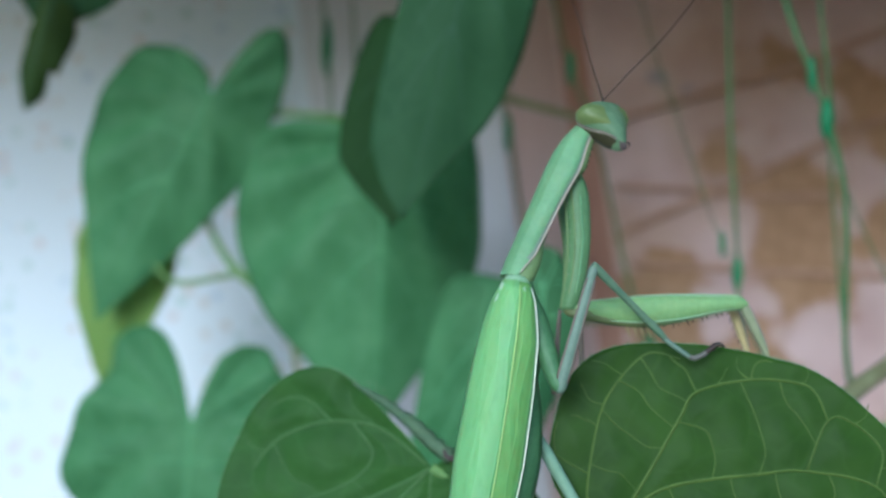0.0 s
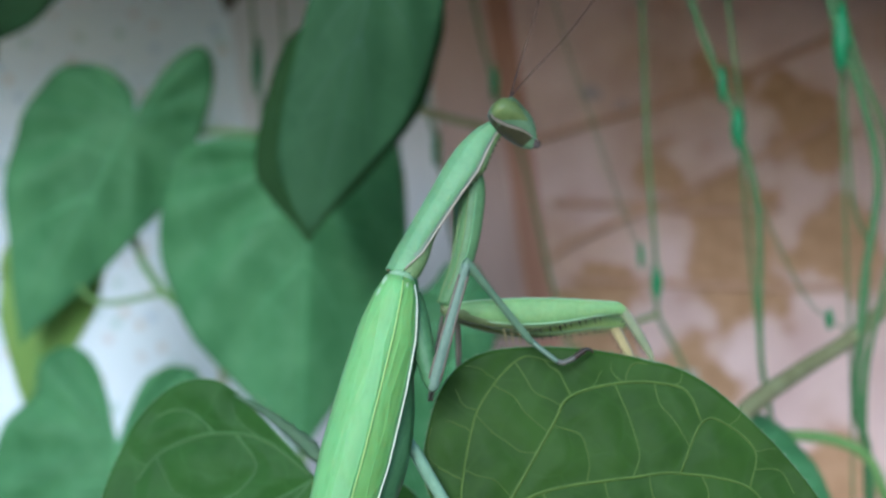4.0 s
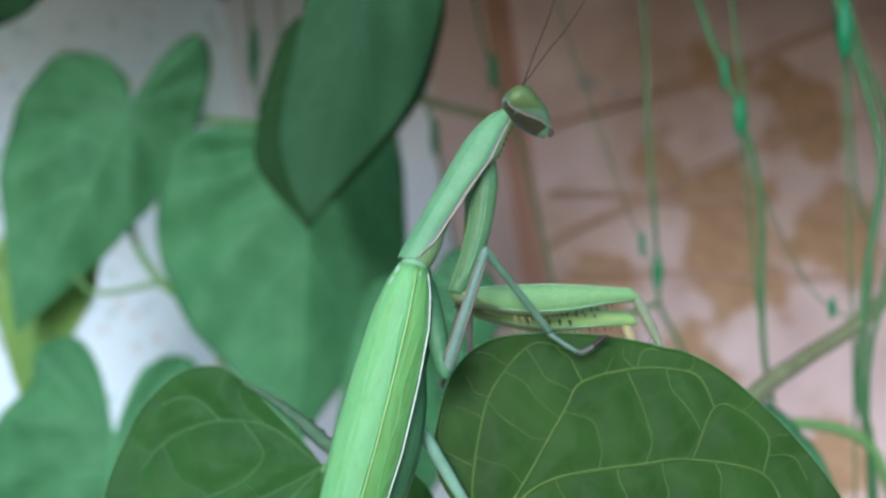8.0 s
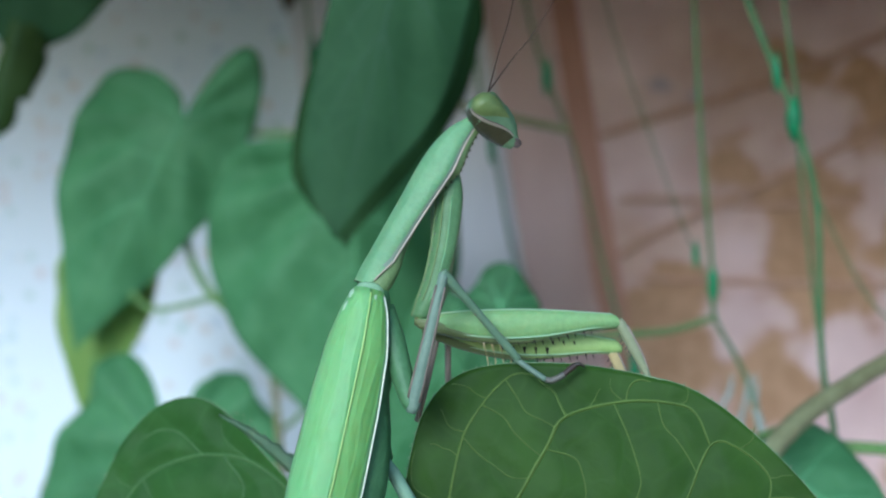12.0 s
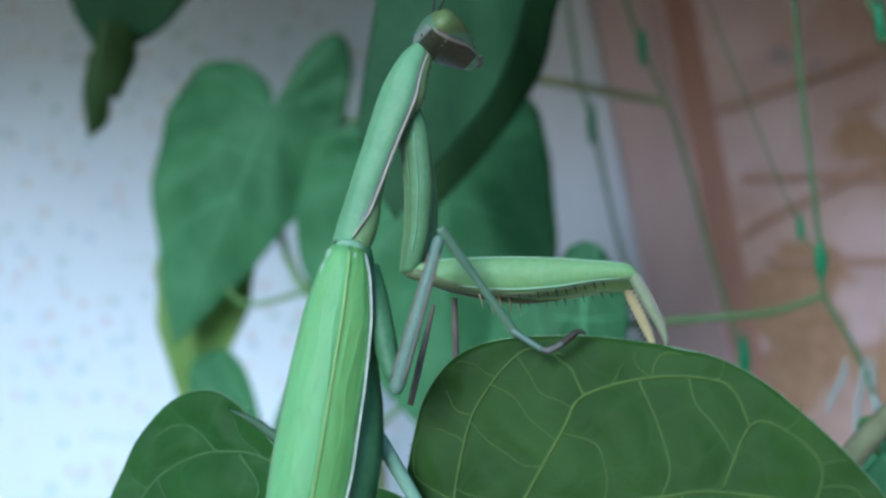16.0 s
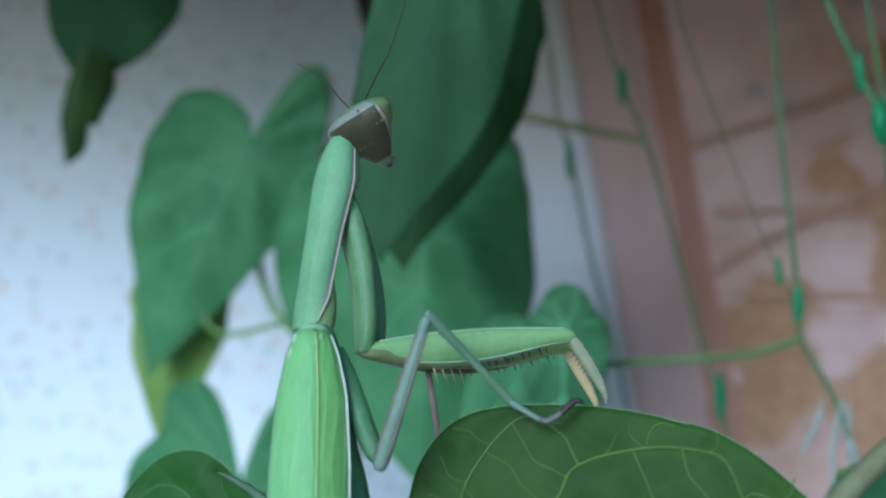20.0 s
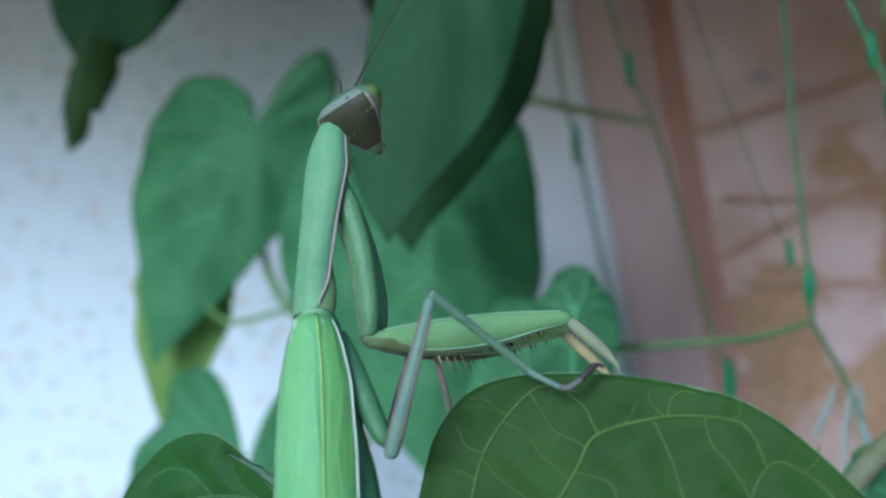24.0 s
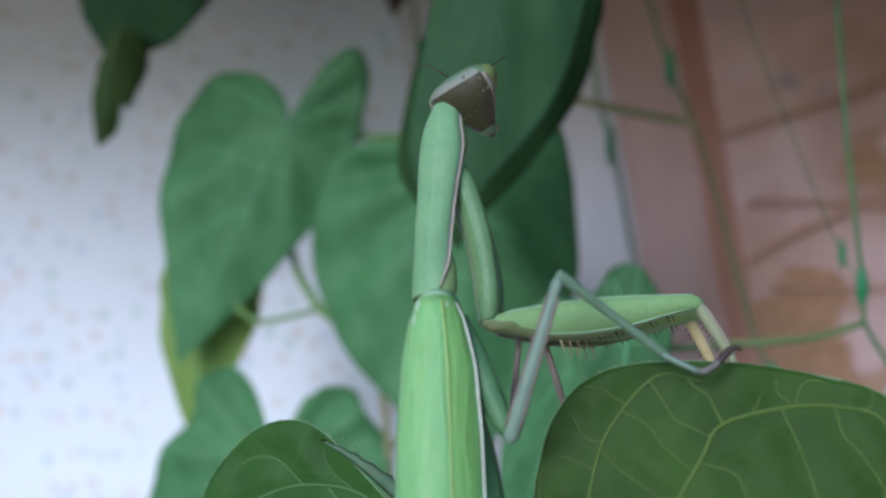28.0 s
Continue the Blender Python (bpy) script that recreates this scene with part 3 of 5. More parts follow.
SWAYING = []
SWAY = ((0, 0, 0), (8, 0, 0), (12, -0.02, -0.02), (17, -0.03, -0.12), (20, -0.06, -0.17), (25, -0.04, -0.27), (28, 0.02, -0.21))


def foliage():
    near = dict(mat=GREEN_NEAR, vein=VEIN_NEAR, vein_r=0.024, nu=110, nr=40, veins=5)
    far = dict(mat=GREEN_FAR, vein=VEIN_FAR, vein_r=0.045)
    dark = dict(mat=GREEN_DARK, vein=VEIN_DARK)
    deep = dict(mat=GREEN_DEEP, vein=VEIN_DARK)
    # two leaves in front, on which the insect stands
    mains = [(1.2, [(0.0, 0.0), (0.35, 0.36), (1.35, 0.51), (1.89, 0.45), (2.47, 0.15), (2.54, -0.3)]),
             (1.5, [(0.0, 0.0), (0.7, -0.23), (1.74, -0.49), (2.17, -0.62), (2.54, -1.26), (2.67, -1.86), (2.6, -2.1), (2.3, -2.33)]),
             (1.5, [(0.0, 0.0), (0.8, -0.5), (1.38, -1.67), (1.59, -2.22), (1.66, -3.11), (1.18, -3.55)]),
             (0.95, [(1.59, -2.22), (2.3, -2.33), (2.37, -2.63), (2.13, -3.07), (1.66, -3.11)])]
    links = [(1, 0.43, 0, 0.93, -0.07, 0.85), (1, 0.29, 2, 0.3, 0.3, 0.65), (1, 0.54, 2, 0.4, 0.12, 0.65), (1, 0.64, 3, 0.12, -0.04, 0.65), (0, 0.48, 1, 0.23, -0.12, 0.5),
             (0, 0.65, 1, 0.26, 0.03, 0.55), (0, 0.77, 1, 0.36, -0.1, 0.5), (0, 0.3, 1, 0.14, 0.1, 0.45)]
    ends = [(1, 0.57, 0.31, -0.21, 0.33, 0.7), (1, 0.57, 0.21, 0.26, 0.2, 0.5), (3, 0.88, -0.16, -0.54, 0.25, 0.6), (0, 0.4, 0.04, 0.37, -0.08, 0.5), (0, 0.5, 0.19, 0.36, 0.17, 0.5), (0, 0.28, 0.5, 0.6, 0.26, 0.6),
            (0, 0.67, 0.08, 0.45, -0.06, 0.45), (2, 0.22, -0.41, -0.34, 0.07, 0.5), (2, 0.33, -0.6, -0.31, 0.06, 0.6), (2, 0.45, -0.68, -0.24, 0.04, 0.6), (2, 0.67, -0.63, -0.22, 0.04, 0.6),
            (3, 0.52, 0.3, -0.1, -0.16, 0.4), (3, 0.75, 0.11, -0.23, 0.0, 0.4), (1, 0.71, 0.23, -0.03, -0.3, 0.4), (1, 0.49, 0.26, -0.07, 0.0, 0.4)]
    leaf("vine_leaf", (0.66, -0.27, -3.55), (6.14, -0.93, -4.99), 2.6, 2.89, (1.1, 1.09), "large dark green heart-shaped leaf under the insect's foot",
         face=(-0.07, -1, 0.19), fold=(3, 1), cup=0.06, droop=0.0, ripple=0.025, wide=0.29, sharp=0.27, seed=1, stalk=[(0.2, 0.3, -4.2), (-0.3, 1.0, -6), (0.0, 1.5, -7.4)],
         paths=vein_net(mains, links, ends), **near)
    ll = leaf("vine_leaf", (-1.73, 2.05, -3.14), (-4.89, 1.8, -6.42), 2.6, 2.26, (0.06, 0.86), "green heart-shaped leaf with one edge curled beside the insect",
              face=(0.0, -1, 0.2), fold=(3, 6), cup=0.12, droop=0.0, ripple=0.04, wide=0.25, sharp=0.28, seed=2, stalk=[(-1.0, 2.0, -3.6), (-0.4, 2.0, -5), (0.0, 1.5, -7.4)],
              paths=vein_net([(1.5, [(0.0, 0.0), (-0.94, -0.15), (-1.51, -0.56), (-1.81, -1.0), (-1.97, -1.51), (-1.91, -1.99)]),
                              (1.2, [(-1.3, -0.4), (-0.78, -0.48), (-0.68, -0.84), (-0.78, -1.25), (-1.0, -1.7)]),
                              (1.0, [(-1.57, -0.62), (-2.04, -0.66), (-2.3, -0.85), (-2.4, -1.1)]),
                              (1.4, [(0.0, 0.0), (-0.15, -0.5), (-0.5, -1.3), (-1.4, -2.4)]), (1.0, [(0.0, 0.0), (0.7, -0.8), (1.3, -1.8)])],
                             [(0, 0.8, 1, 0.9, -0.1, 0.5), (1, 0.6, 3, 0.55, 0.1, 0.4)],
                             [(0, 0.2, -0.75, 0.0, 0.1, 0.5), (0, 0.86, -0.3, -0.1, 0.1, 0.5)]),
              bulge=0.07, **{**near, "mat": GREEN_SIDE, "vein": VEIN_SIDE})
    inv = ll.matrix_world.inverted()
    edge = spline([at(*q) for q in ((-2.95, 2.02, -1.92), (-2.57, 1.98, -2.16), (-2.16, 1.95, -2.49), (-1.82, 1.95, -2.81), (-1.5, 1.95, -3.06))], 8)
    bm = bmesh.new()
    rows = []
    for k, q in enumerate(edge):
        w = CM * 0.23 * min(1.0, (k + 1) / 22) ** 0.8 * (1 + 0.1 * math.sin(k * 1.7))
        rows.append([bm.verts.new(inv @ (q + Vector((0.6 * w * u, -0.05 * CM * math.sin(math.pi * u), 0.8 * w * u)))) for u in (0, 0.25, 0.5, 0.75, 1)])
    for a, b in zip(rows, rows[1:]):
        for k in range(4):
            bm.faces.new((a[k], a[k + 1], b[k + 1], b[k]))
    bmesh.ops.solidify(bm, geom=bm.faces[:], thickness=0.0002)
    part("curled_edge", bm, VEIN_DOWNY, ll, "pale downy underside of the curled edge")
    rng = random.Random(5)
    bm = bmesh.new()
    for q in edge[4:]:
        for _ in range(4):
            c = q + Vector((rng.uniform(0.0, 0.14), -0.03, rng.uniform(0.0, 0.16))) * CM
            d = Vector((rng.uniform(-0.2, 0.5), rng.uniform(-0.6, 0), rng.uniform(0.3, 1))).normalized() * CM * rng.uniform(0.03, 0.07)
            tube(bm, [inv @ c, inv @ (c + d * 0.5), inv @ (c + d)], [0.006 * CM, 0.004 * CM, 0.0015 * CM], 3)
    part("down", bm, DOWN, ll, "fine pale hairs on the curled edge", kind="stuff")
    SWAYING.append(ll)
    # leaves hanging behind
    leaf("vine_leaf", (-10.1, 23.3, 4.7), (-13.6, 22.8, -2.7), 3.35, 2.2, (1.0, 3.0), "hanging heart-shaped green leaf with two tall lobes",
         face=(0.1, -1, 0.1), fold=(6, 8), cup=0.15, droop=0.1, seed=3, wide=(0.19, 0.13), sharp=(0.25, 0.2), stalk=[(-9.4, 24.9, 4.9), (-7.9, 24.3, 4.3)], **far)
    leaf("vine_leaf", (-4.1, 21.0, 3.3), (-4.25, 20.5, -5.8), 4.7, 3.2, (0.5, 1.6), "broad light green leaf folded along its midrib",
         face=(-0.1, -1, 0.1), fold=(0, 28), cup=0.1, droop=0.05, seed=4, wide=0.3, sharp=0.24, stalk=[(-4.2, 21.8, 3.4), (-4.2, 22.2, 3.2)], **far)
    leaf("vine_leaf", (-1.24, 10.4, 7.4), (-2.8, 10.2, 0.62), 1.27, 1.67, (1.1, 0.61), "long green leaf hanging tip down, darkened for shade",
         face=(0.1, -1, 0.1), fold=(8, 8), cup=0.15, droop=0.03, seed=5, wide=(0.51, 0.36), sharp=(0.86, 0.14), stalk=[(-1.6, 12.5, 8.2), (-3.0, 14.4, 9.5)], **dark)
    leaf("vine_leaf", (-1.82, 15.1, 7.0), (-3.4, 14.9, 0.5), 2.1, 2.03, (-1.41, 0.71), "green leaf hanging behind another leaf, darkened for shade",
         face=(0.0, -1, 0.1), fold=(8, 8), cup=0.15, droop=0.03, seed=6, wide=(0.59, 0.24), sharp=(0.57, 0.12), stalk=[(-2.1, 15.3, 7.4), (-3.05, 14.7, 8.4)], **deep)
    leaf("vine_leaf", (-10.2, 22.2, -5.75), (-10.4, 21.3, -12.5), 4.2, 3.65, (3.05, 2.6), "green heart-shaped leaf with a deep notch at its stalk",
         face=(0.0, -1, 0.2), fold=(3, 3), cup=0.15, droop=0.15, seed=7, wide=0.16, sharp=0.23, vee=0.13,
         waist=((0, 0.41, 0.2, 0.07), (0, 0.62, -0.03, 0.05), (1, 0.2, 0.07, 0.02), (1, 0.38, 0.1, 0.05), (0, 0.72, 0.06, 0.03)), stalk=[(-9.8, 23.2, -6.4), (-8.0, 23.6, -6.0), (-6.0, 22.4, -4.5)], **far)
    leaf("vine_leaf", (-12.7, 24.2, 0.4), (-13.9, 24.0, -5.2), 2.0, 1.55, (0.6, 0.6), "yellowish green leaf, its colour raised to look lit",
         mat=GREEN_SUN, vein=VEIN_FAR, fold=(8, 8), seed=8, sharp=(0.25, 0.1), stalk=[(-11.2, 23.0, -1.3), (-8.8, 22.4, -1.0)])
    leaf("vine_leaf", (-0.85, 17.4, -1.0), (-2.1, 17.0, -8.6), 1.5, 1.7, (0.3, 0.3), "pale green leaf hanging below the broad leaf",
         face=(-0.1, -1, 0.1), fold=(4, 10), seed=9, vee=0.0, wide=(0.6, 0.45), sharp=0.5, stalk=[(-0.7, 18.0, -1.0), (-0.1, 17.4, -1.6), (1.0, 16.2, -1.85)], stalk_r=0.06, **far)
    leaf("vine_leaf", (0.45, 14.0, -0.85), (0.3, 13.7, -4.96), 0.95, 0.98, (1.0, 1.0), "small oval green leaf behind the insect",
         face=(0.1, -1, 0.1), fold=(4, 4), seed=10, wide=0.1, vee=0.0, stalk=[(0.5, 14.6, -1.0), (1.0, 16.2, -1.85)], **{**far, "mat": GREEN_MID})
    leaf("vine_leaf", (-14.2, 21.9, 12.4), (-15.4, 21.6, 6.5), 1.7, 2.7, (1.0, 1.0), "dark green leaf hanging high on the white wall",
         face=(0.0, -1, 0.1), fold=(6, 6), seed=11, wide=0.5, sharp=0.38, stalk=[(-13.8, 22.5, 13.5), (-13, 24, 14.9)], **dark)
    leaf("vine_leaf", (-14.75, 21.6, 7.4), (-15.75, 21.6, 4.0), 0.75, 0.85, (0.2, 0.2), "curled olive tip of a leaf on the white wall",
         mat=GREEN_OLIVE, vein=VEIN_DARK, fold=(35, 35), seed=12, veins=2, nu=24, nr=6, ripple=0.3, wide=0.4, sharp=0.6, waist=((0, 0.6, 0.2, 0.06), (1, 0.75, 0.2, 0.05)))
    # stands in for a dark stain on the wall, built from the leaf shape
    leaf("dark_blotch", (-8.9, 34.4, 12.4), (-9.3, 34.5, 10.3), 0.75, 0.7, (0.2, 0.3), "small dark blotch beside the pale post, shaped as a leaf",
         mat=BROWN_BLOTCH, vein=VEIN_DARK, fold=(25, 30), seed=14, veins=2, nu=24, nr=6, ripple=0.3, stalk=[(-8.8, 34.4, 13.2)], stalk_r=0.05)
    leaf("vine_leaf", (5.9, 9.4, -3.75), (8.6, 9.0, -5.6), 1.3, 1.3, (0.5, 0.5), "small green leaf under the thick stem",
         face=(0, -1, 0.3), fold=(8, 8), seed=13, vee=0.0, stalk=[(5.6, 9.0, -3.2), (5.9, 8.0, -2.95)], **far)


def stem(name, label, points, r0, r1, mat, category="stem", group="", knots=()):
    top = empty(name, at(*points[0]))
    tagged(top, label, category, group)
    o = at(*points[0])
    bm = bmesh.new()
    tube(bm, spline([at(*p) - o for p in points], 8), [r0 * CM, r1 * CM], 8)
    part({"net": "strand", "twine": "string"}.get(category, "stem"), bm, mat, top)
    for x, y, z, length, width in knots:
        bm = bmesh.new()
        c = at(x, y, z) - o
        tube(bm, [c + Vector((0.02 * math.sin(k), 0, 1)) * CM * length * (k / 8 - 0.5) for k in range(9)],
             [CM * width * 0.85 * (0.25 + 0.75 * math.sin(math.pi * k / 8)) for k in range(9)], 8)
        part("knot", bm, NET, top, "bright green plastic knot")
    return top


def strands():
    g = "strands of the green net"
    n = lambda label, pts, r, mat=NET_PALE, knots=(): stem("net_strand", label, pts, r * 0.62, r * 0.62, mat, "net", g, knots)
    n("thin green net strand with two knots before the pink frame", [(-0.6, 22, 14.9), (0.95, 21.6, 7.6), (1.5, 21.6, 5.6), (2.35, 21.3, 3.3), (3.2, 21, -0.3), (4.0, 20, -3.4), (4.6, 20, -7)], 0.08,
      knots=[(1.5, 21.6, 5.6, 1.1, 0.17), (3.95, 20.0, -3.0, 1.3, 0.2)])
    n("thin green net strand with a knot before the pale post", [(-2.2, 25.8, 14.9), (-1.03, 25.3, 8.3), (-0.67, 25.3, 5.4), (-0.28, 25.3, 3.9), (0.27, 25.3, 0.8), (1.0, 25, -2.2), (1.8, 25, -7)], 0.1,
      knots=[(-0.32, 25.2, 3.9, 1.3, 0.17)])
    n("green net strand with a thick knot", [(4.8, 16, 14.9), (5.2, 16, 6.2), (5.34, 16, 3.2), (5.5, 16, 1.2), (5.63, 16, -0.5), (5.68, 16, -1.3), (6.3, 16, -2.5), (6.7, 16, -3.9), (7.0, 16, -7)], 0.09,
      knots=[(5.62, 16, -0.45, 1.0, 0.17)])
    n("faint green net strand slanting to a knot", [(1.2, 17.5, 14.9), (3.0, 17, 7), (4.0, 16.5, 3.7), (5.0, 16.1, 0.8), (5.6, 16, -0.45)], 0.03, knots=[(5.2, 16, 0.3, 0.7, 0.1)])
    n("green net strand with a bright knot where two strands meet", [(3.0, 13.5, 14.9), (5.0, 13.4, 9.5), (6.04, 13.3, 6.1), (6.59, 13.3, 4.65), (7.08, 13.3, 3.4), (7.57, 13.3, 1.4), (7.66, 13.3, -1.96), (7.95, 13.3, -3.9), (8.3, 13.3, -8)], 0.12,
      knots=[(7.08, 13.3, 3.35, 1.0, 0.22), (6.7, 13.3, 4.4, 0.9, 0.13)])
    n("thin green net strand joining a knot", [(5.9, 13.4, 14.9), (6.5, 13.3, 9.5), (6.85, 13.3, 6.1), (7.2, 13.3, 3.5)], 0.07)
    n("faint green net strand below a knot", [(7.15, 13.4, 3.1), (7.4, 13.4, 0.46), (7.66, 13.4, -1.9)], 0.06)
    n("thin green net strand slanting to the thick stem", [(7.4, 12.9, 1.8), (8.0, 12.6, 0.3), (8.6, 12.3, -0.85), (9.3, 11.7, -1.45)], 0.035, knots=[(8.9, 12, -1.15, 0.5, 0.12)])
    n("thick bundle of green net hanging beside the thick stem", [(7.2, 11.7, 14.9), (8.2, 11.7, 9), (8.8, 11.6, 5.8), (9.46, 11.6, 3.9), (9.85, 11.6, 2.0), (9.52, 11.6, -0.5), (9.4, 11.6, -3.1), (9.7, 11.6, -4.4), (9.9, 11.6, -9)], 0.15,
      knots=[(9.0, 11.6, 5.2, 1.6, 0.24)])
    n("thin green net strand beside a bundle", [(8.2, 12, 14.9), (8.8, 11.9, 8), (9.07, 11.8, 5.1), (9.35, 11.8, 1.6), (9.68, 11.7, 0.4), (9.6, 11.7, -2), (9.5, 11.7, -4)], 0.06)
    n("green net strand looping out of a bundle", [(7.9, 11.9, 14.9), (8.7, 11.8, 8.2), (9.3, 11.8, 5.2), (10.1, 11.8, 3.0), (10.3, 11.8, 1.0), (9.9, 11.7, -1.0), (9.62, 11.7, -3.0), (9.8, 11.7, -8)], 0.1)
    n("faint straight green net strand within a bundle", [(8.6, 12.1, 14.9), (8.95, 12.0, 8), (9.12, 12.0, 4), (9.3, 12.0, 0), (9.4, 11.9, -3.5), (9.45, 11.9, -8)], 0.05)
    n("faint green net strand before the pale post", [(-7.9, 30, 14.9), (-7.36, 30, 8.8), (-7.1, 30, 6.6), (-6.9, 30, 4), (-6.5, 30, 0)], 0.1, knots=[(-7.2, 30, 7.4, 2.2, 0.25)])
    n("second faint green net strand before the pale post", [(-6.7, 30, 14.9), (-6.16, 30, 7.7), (-5.9, 30, 4), (-5.6, 30, -2)], 0.08)
    v = lambda label, pts, r0, r1, mat=STEM: stem("vine", label, pts, r0, r1, mat, "vine", "stems of the vine")
    v("thin pale green vine stem crossing the white wall", [(-7.9, 24.3, 4.3), (-9.0, 25.0, 4.4), (-10.4, 25.0, 2.6), (-10.3, 24.5, 0.6), (-8.7, 22.4, -1.1), (-6.8, 22.3, -2.2), (-4.8, 22.4, -4.0), (-4.2, 22.5, -9)], 0.12, 0.15)
    v("olive brown vine stem hanging before the white wall", [(-6.9, 22.5, -2.3), (-7.0, 22.6, -3.4), (-6.86, 22.5, -4.6), (-6.75, 22.5, -6), (-6.6, 22.5, -9)], 0.11, 0.12, STEM_OLD)
    v("green vine stem climbing behind the leaves to the added shade boards", [(-3.2, 14.5, 14.9), (-3.0, 14.5, 9), (-3.2, 17, 6.5), (-4.1, 22.2, 3.2), (-5.8, 23.0, 4.05), (-7.9, 24.3, 4.3)], 0.12, 0.11)
    v("brownish green vine stem before the frame", [(-4.1, 22.2, 3.2), (-3.2, 21.9, 5.0), (-1.5, 21.3, 4.85), (0.24, 21, 4.4), (2.2, 21, 3.93)], 0.16, 0.13, STEM_OLD)
    v("green vine stem running level to the net", [(1.0, 16.2, -1.85), (3.3, 16.1, -1.7), (4.6, 16.05, -1.58), (5.65, 16, -1.25)], 0.1, 0.08, STEM_DULL)
    v("thick olive vine stem rising behind the leaf", [(-0.2, 1.3, -9), (0.0, 1.5, -7.4), (3.4, 5.0, -5.0), (5.9, 8.0, -2.95), (7.6, 10, -2.2), (9.25, 11.6, -1.55), (10.6, 12.6, -0.6), (12.5, 14, 1.5)], 0.22, 0.17, STEM_OLD)
    v("green vine stem curving to the net bundle", [(6.9, 11.4, -3.7), (7.8, 11.6, -3.75), (8.9, 11.6, -3.85), (9.7, 11.6, -4.3), (10.2, 11.6, -5.5)], 0.14, 0.12)
    tw = lambda label, pts, r: stem("dry_twine", label, pts, r, r, TWIG, "twine", "dry strings on the panel")
    tw("dry brown string rising across the pink panel", [(3.6, 34.9, 5.2), (4.6, 34.95, 5.5), (8.9, 34.9, 6.8), (11.8, 35.1, 7.8), (17, 35.1, 10)], 0.16)
    tw("dry brown string level on the pink panel", [(4.4, 34.95, 2.6), (7.9, 35.0, 2.5), (9.8, 35.1, 2.3), (14, 35.1, 2.4)], 0.14)
    tw("dry brown string slanting on the pink panel", [(4.4, 34.95, 0.3), (5.2, 35.0, 0.9), (8.4, 35, 2.4), (11.2, 35.1, 3.7), (16, 35.1, 6)], 0.16)
    tw("dry brown string low on the pink panel", [(5.2, 35.0, -0.6), (9.4, 35.1, -0.75), (15.4, 35.1, -0.9), (20, 35.1, -0.7)], 0.14)
    # torn film on the net
    top = empty("torn_film", at(6.4, 16.0, -2.9))
    tagged(top, "torn piece of pale plastic film caught in the net", "film")
    for k, (dx, ln, tw2) in enumerate(((-0.3, 1.3, -1.2), (0.0, 2.1, -0.3), (0.22, 1.8, 0.5), (0.1, 1.6, 0.9))):
        bm = bmesh.new()
        tube(bm, [Vector((dx + 0.05 * math.sin(i * 0.6 + k) + tw2 * 0.04 * i, 0.05 * math.cos(i + k), 0.25 - ln * i / 9)) * CM for i in range(10)],
             [CM * 0.08 * (0.3 + math.sin(math.pi * (i + 0.5) / 10)) for i in range(10)], 6, 0.25)
        part("shred", bm, SCRAP, top)



# ---- the mantis ----
W = [(0, -0.57, -0.18), (2, -0.61, -0.19), (3, -0.47, -0.05), (6, -0.33, -0.10), (10, -0.37, -0.10), (13.5, -0.51, -0.04), (16.5, -0.55, 0.06), (17, -0.62, -0.03), (17.5, -0.67, -0.03), (18, -0.72, -0.10), (18.5, -1.03, -0.23), (19.5, -1.10, -0.27), (20, -0.94, -0.14), (20.5, -1.00, -0.23), (22.5, -1.10, -0.33), (25, -1.08, -0.31), (27, -1.08, -0.37), (28, -1.02, -0.30)]
N = [(0, 0.27, 1.85), (2, 0.23, 1.90), (3, 0.59, 1.97), (6, 0.81, 1.88), (10, 0.73, 1.91), (12, 0.65, 1.95), (13.5, 0.56, 2.08), (15.5, 0.15, 2.18), (16, 0.13, 2.21), (16.5, 0.21, 2.36), (17, 0.07, 2.20), (17.5, -0.01, 2.21), (18, -0.10, 2.02), (18.5, -0.90, 1.86), (19, -0.98, 1.82), (19.5, -0.97, 1.83), (20, -0.74, 2.01), (20.5, -0.81, 1.93), (22.5, -1.01, 1.79), (26, -1.03, 1.75), (27, -1.06, 1.71), (28, -1.01, 1.75)]
CF = [(0, 0.15, -0.58), (2, 0.12, -0.56), (3, 0.21, -0.51), (7, 0.22, -0.53), (11, 0.17, -0.50), (13.5, 0.04, -0.48), (15.5, 0.04, -0.25), (16.5, 0.02, -0.25), (17, -0.05, -0.34), (17.5, -0.14, -0.33), (18, -0.17, -0.40), (18.5, -0.51, -0.50), (19, -0.59, -0.52), (19.5, -0.60, -0.53), (20, -0.45, -0.39), (20.5, -0.52, -0.47), (22.5, -0.57, -0.61), (26, -0.55, -0.62), (27, -0.55, -0.65), (28, -0.50, -0.59)]
FT = [(0, 2.47, -0.50), (2, 2.51, -0.47), (6, 2.56, -0.57), (10, 2.55, -0.54), (12, 2.50, -0.55), (13.5, 2.47, -0.47), (15.5, 2.40, -0.18), (16, 2.37, -0.39), (16.5, 2.33, -0.49), (17, 2.33, -0.43), (17.5, 2.21, -0.46), (18, 2.19, -0.41), (18.5, 1.75, -0.44), (19, 1.64, -0.43), (19.5, 1.67, -0.42), (20, 1.76, -0.31), (20.5, 1.69, -0.38), (22.5, 1.52, -0.46), (26, 1.52, -0.48), (27, 1.50, -0.49), (28, 1.61, -0.45)]
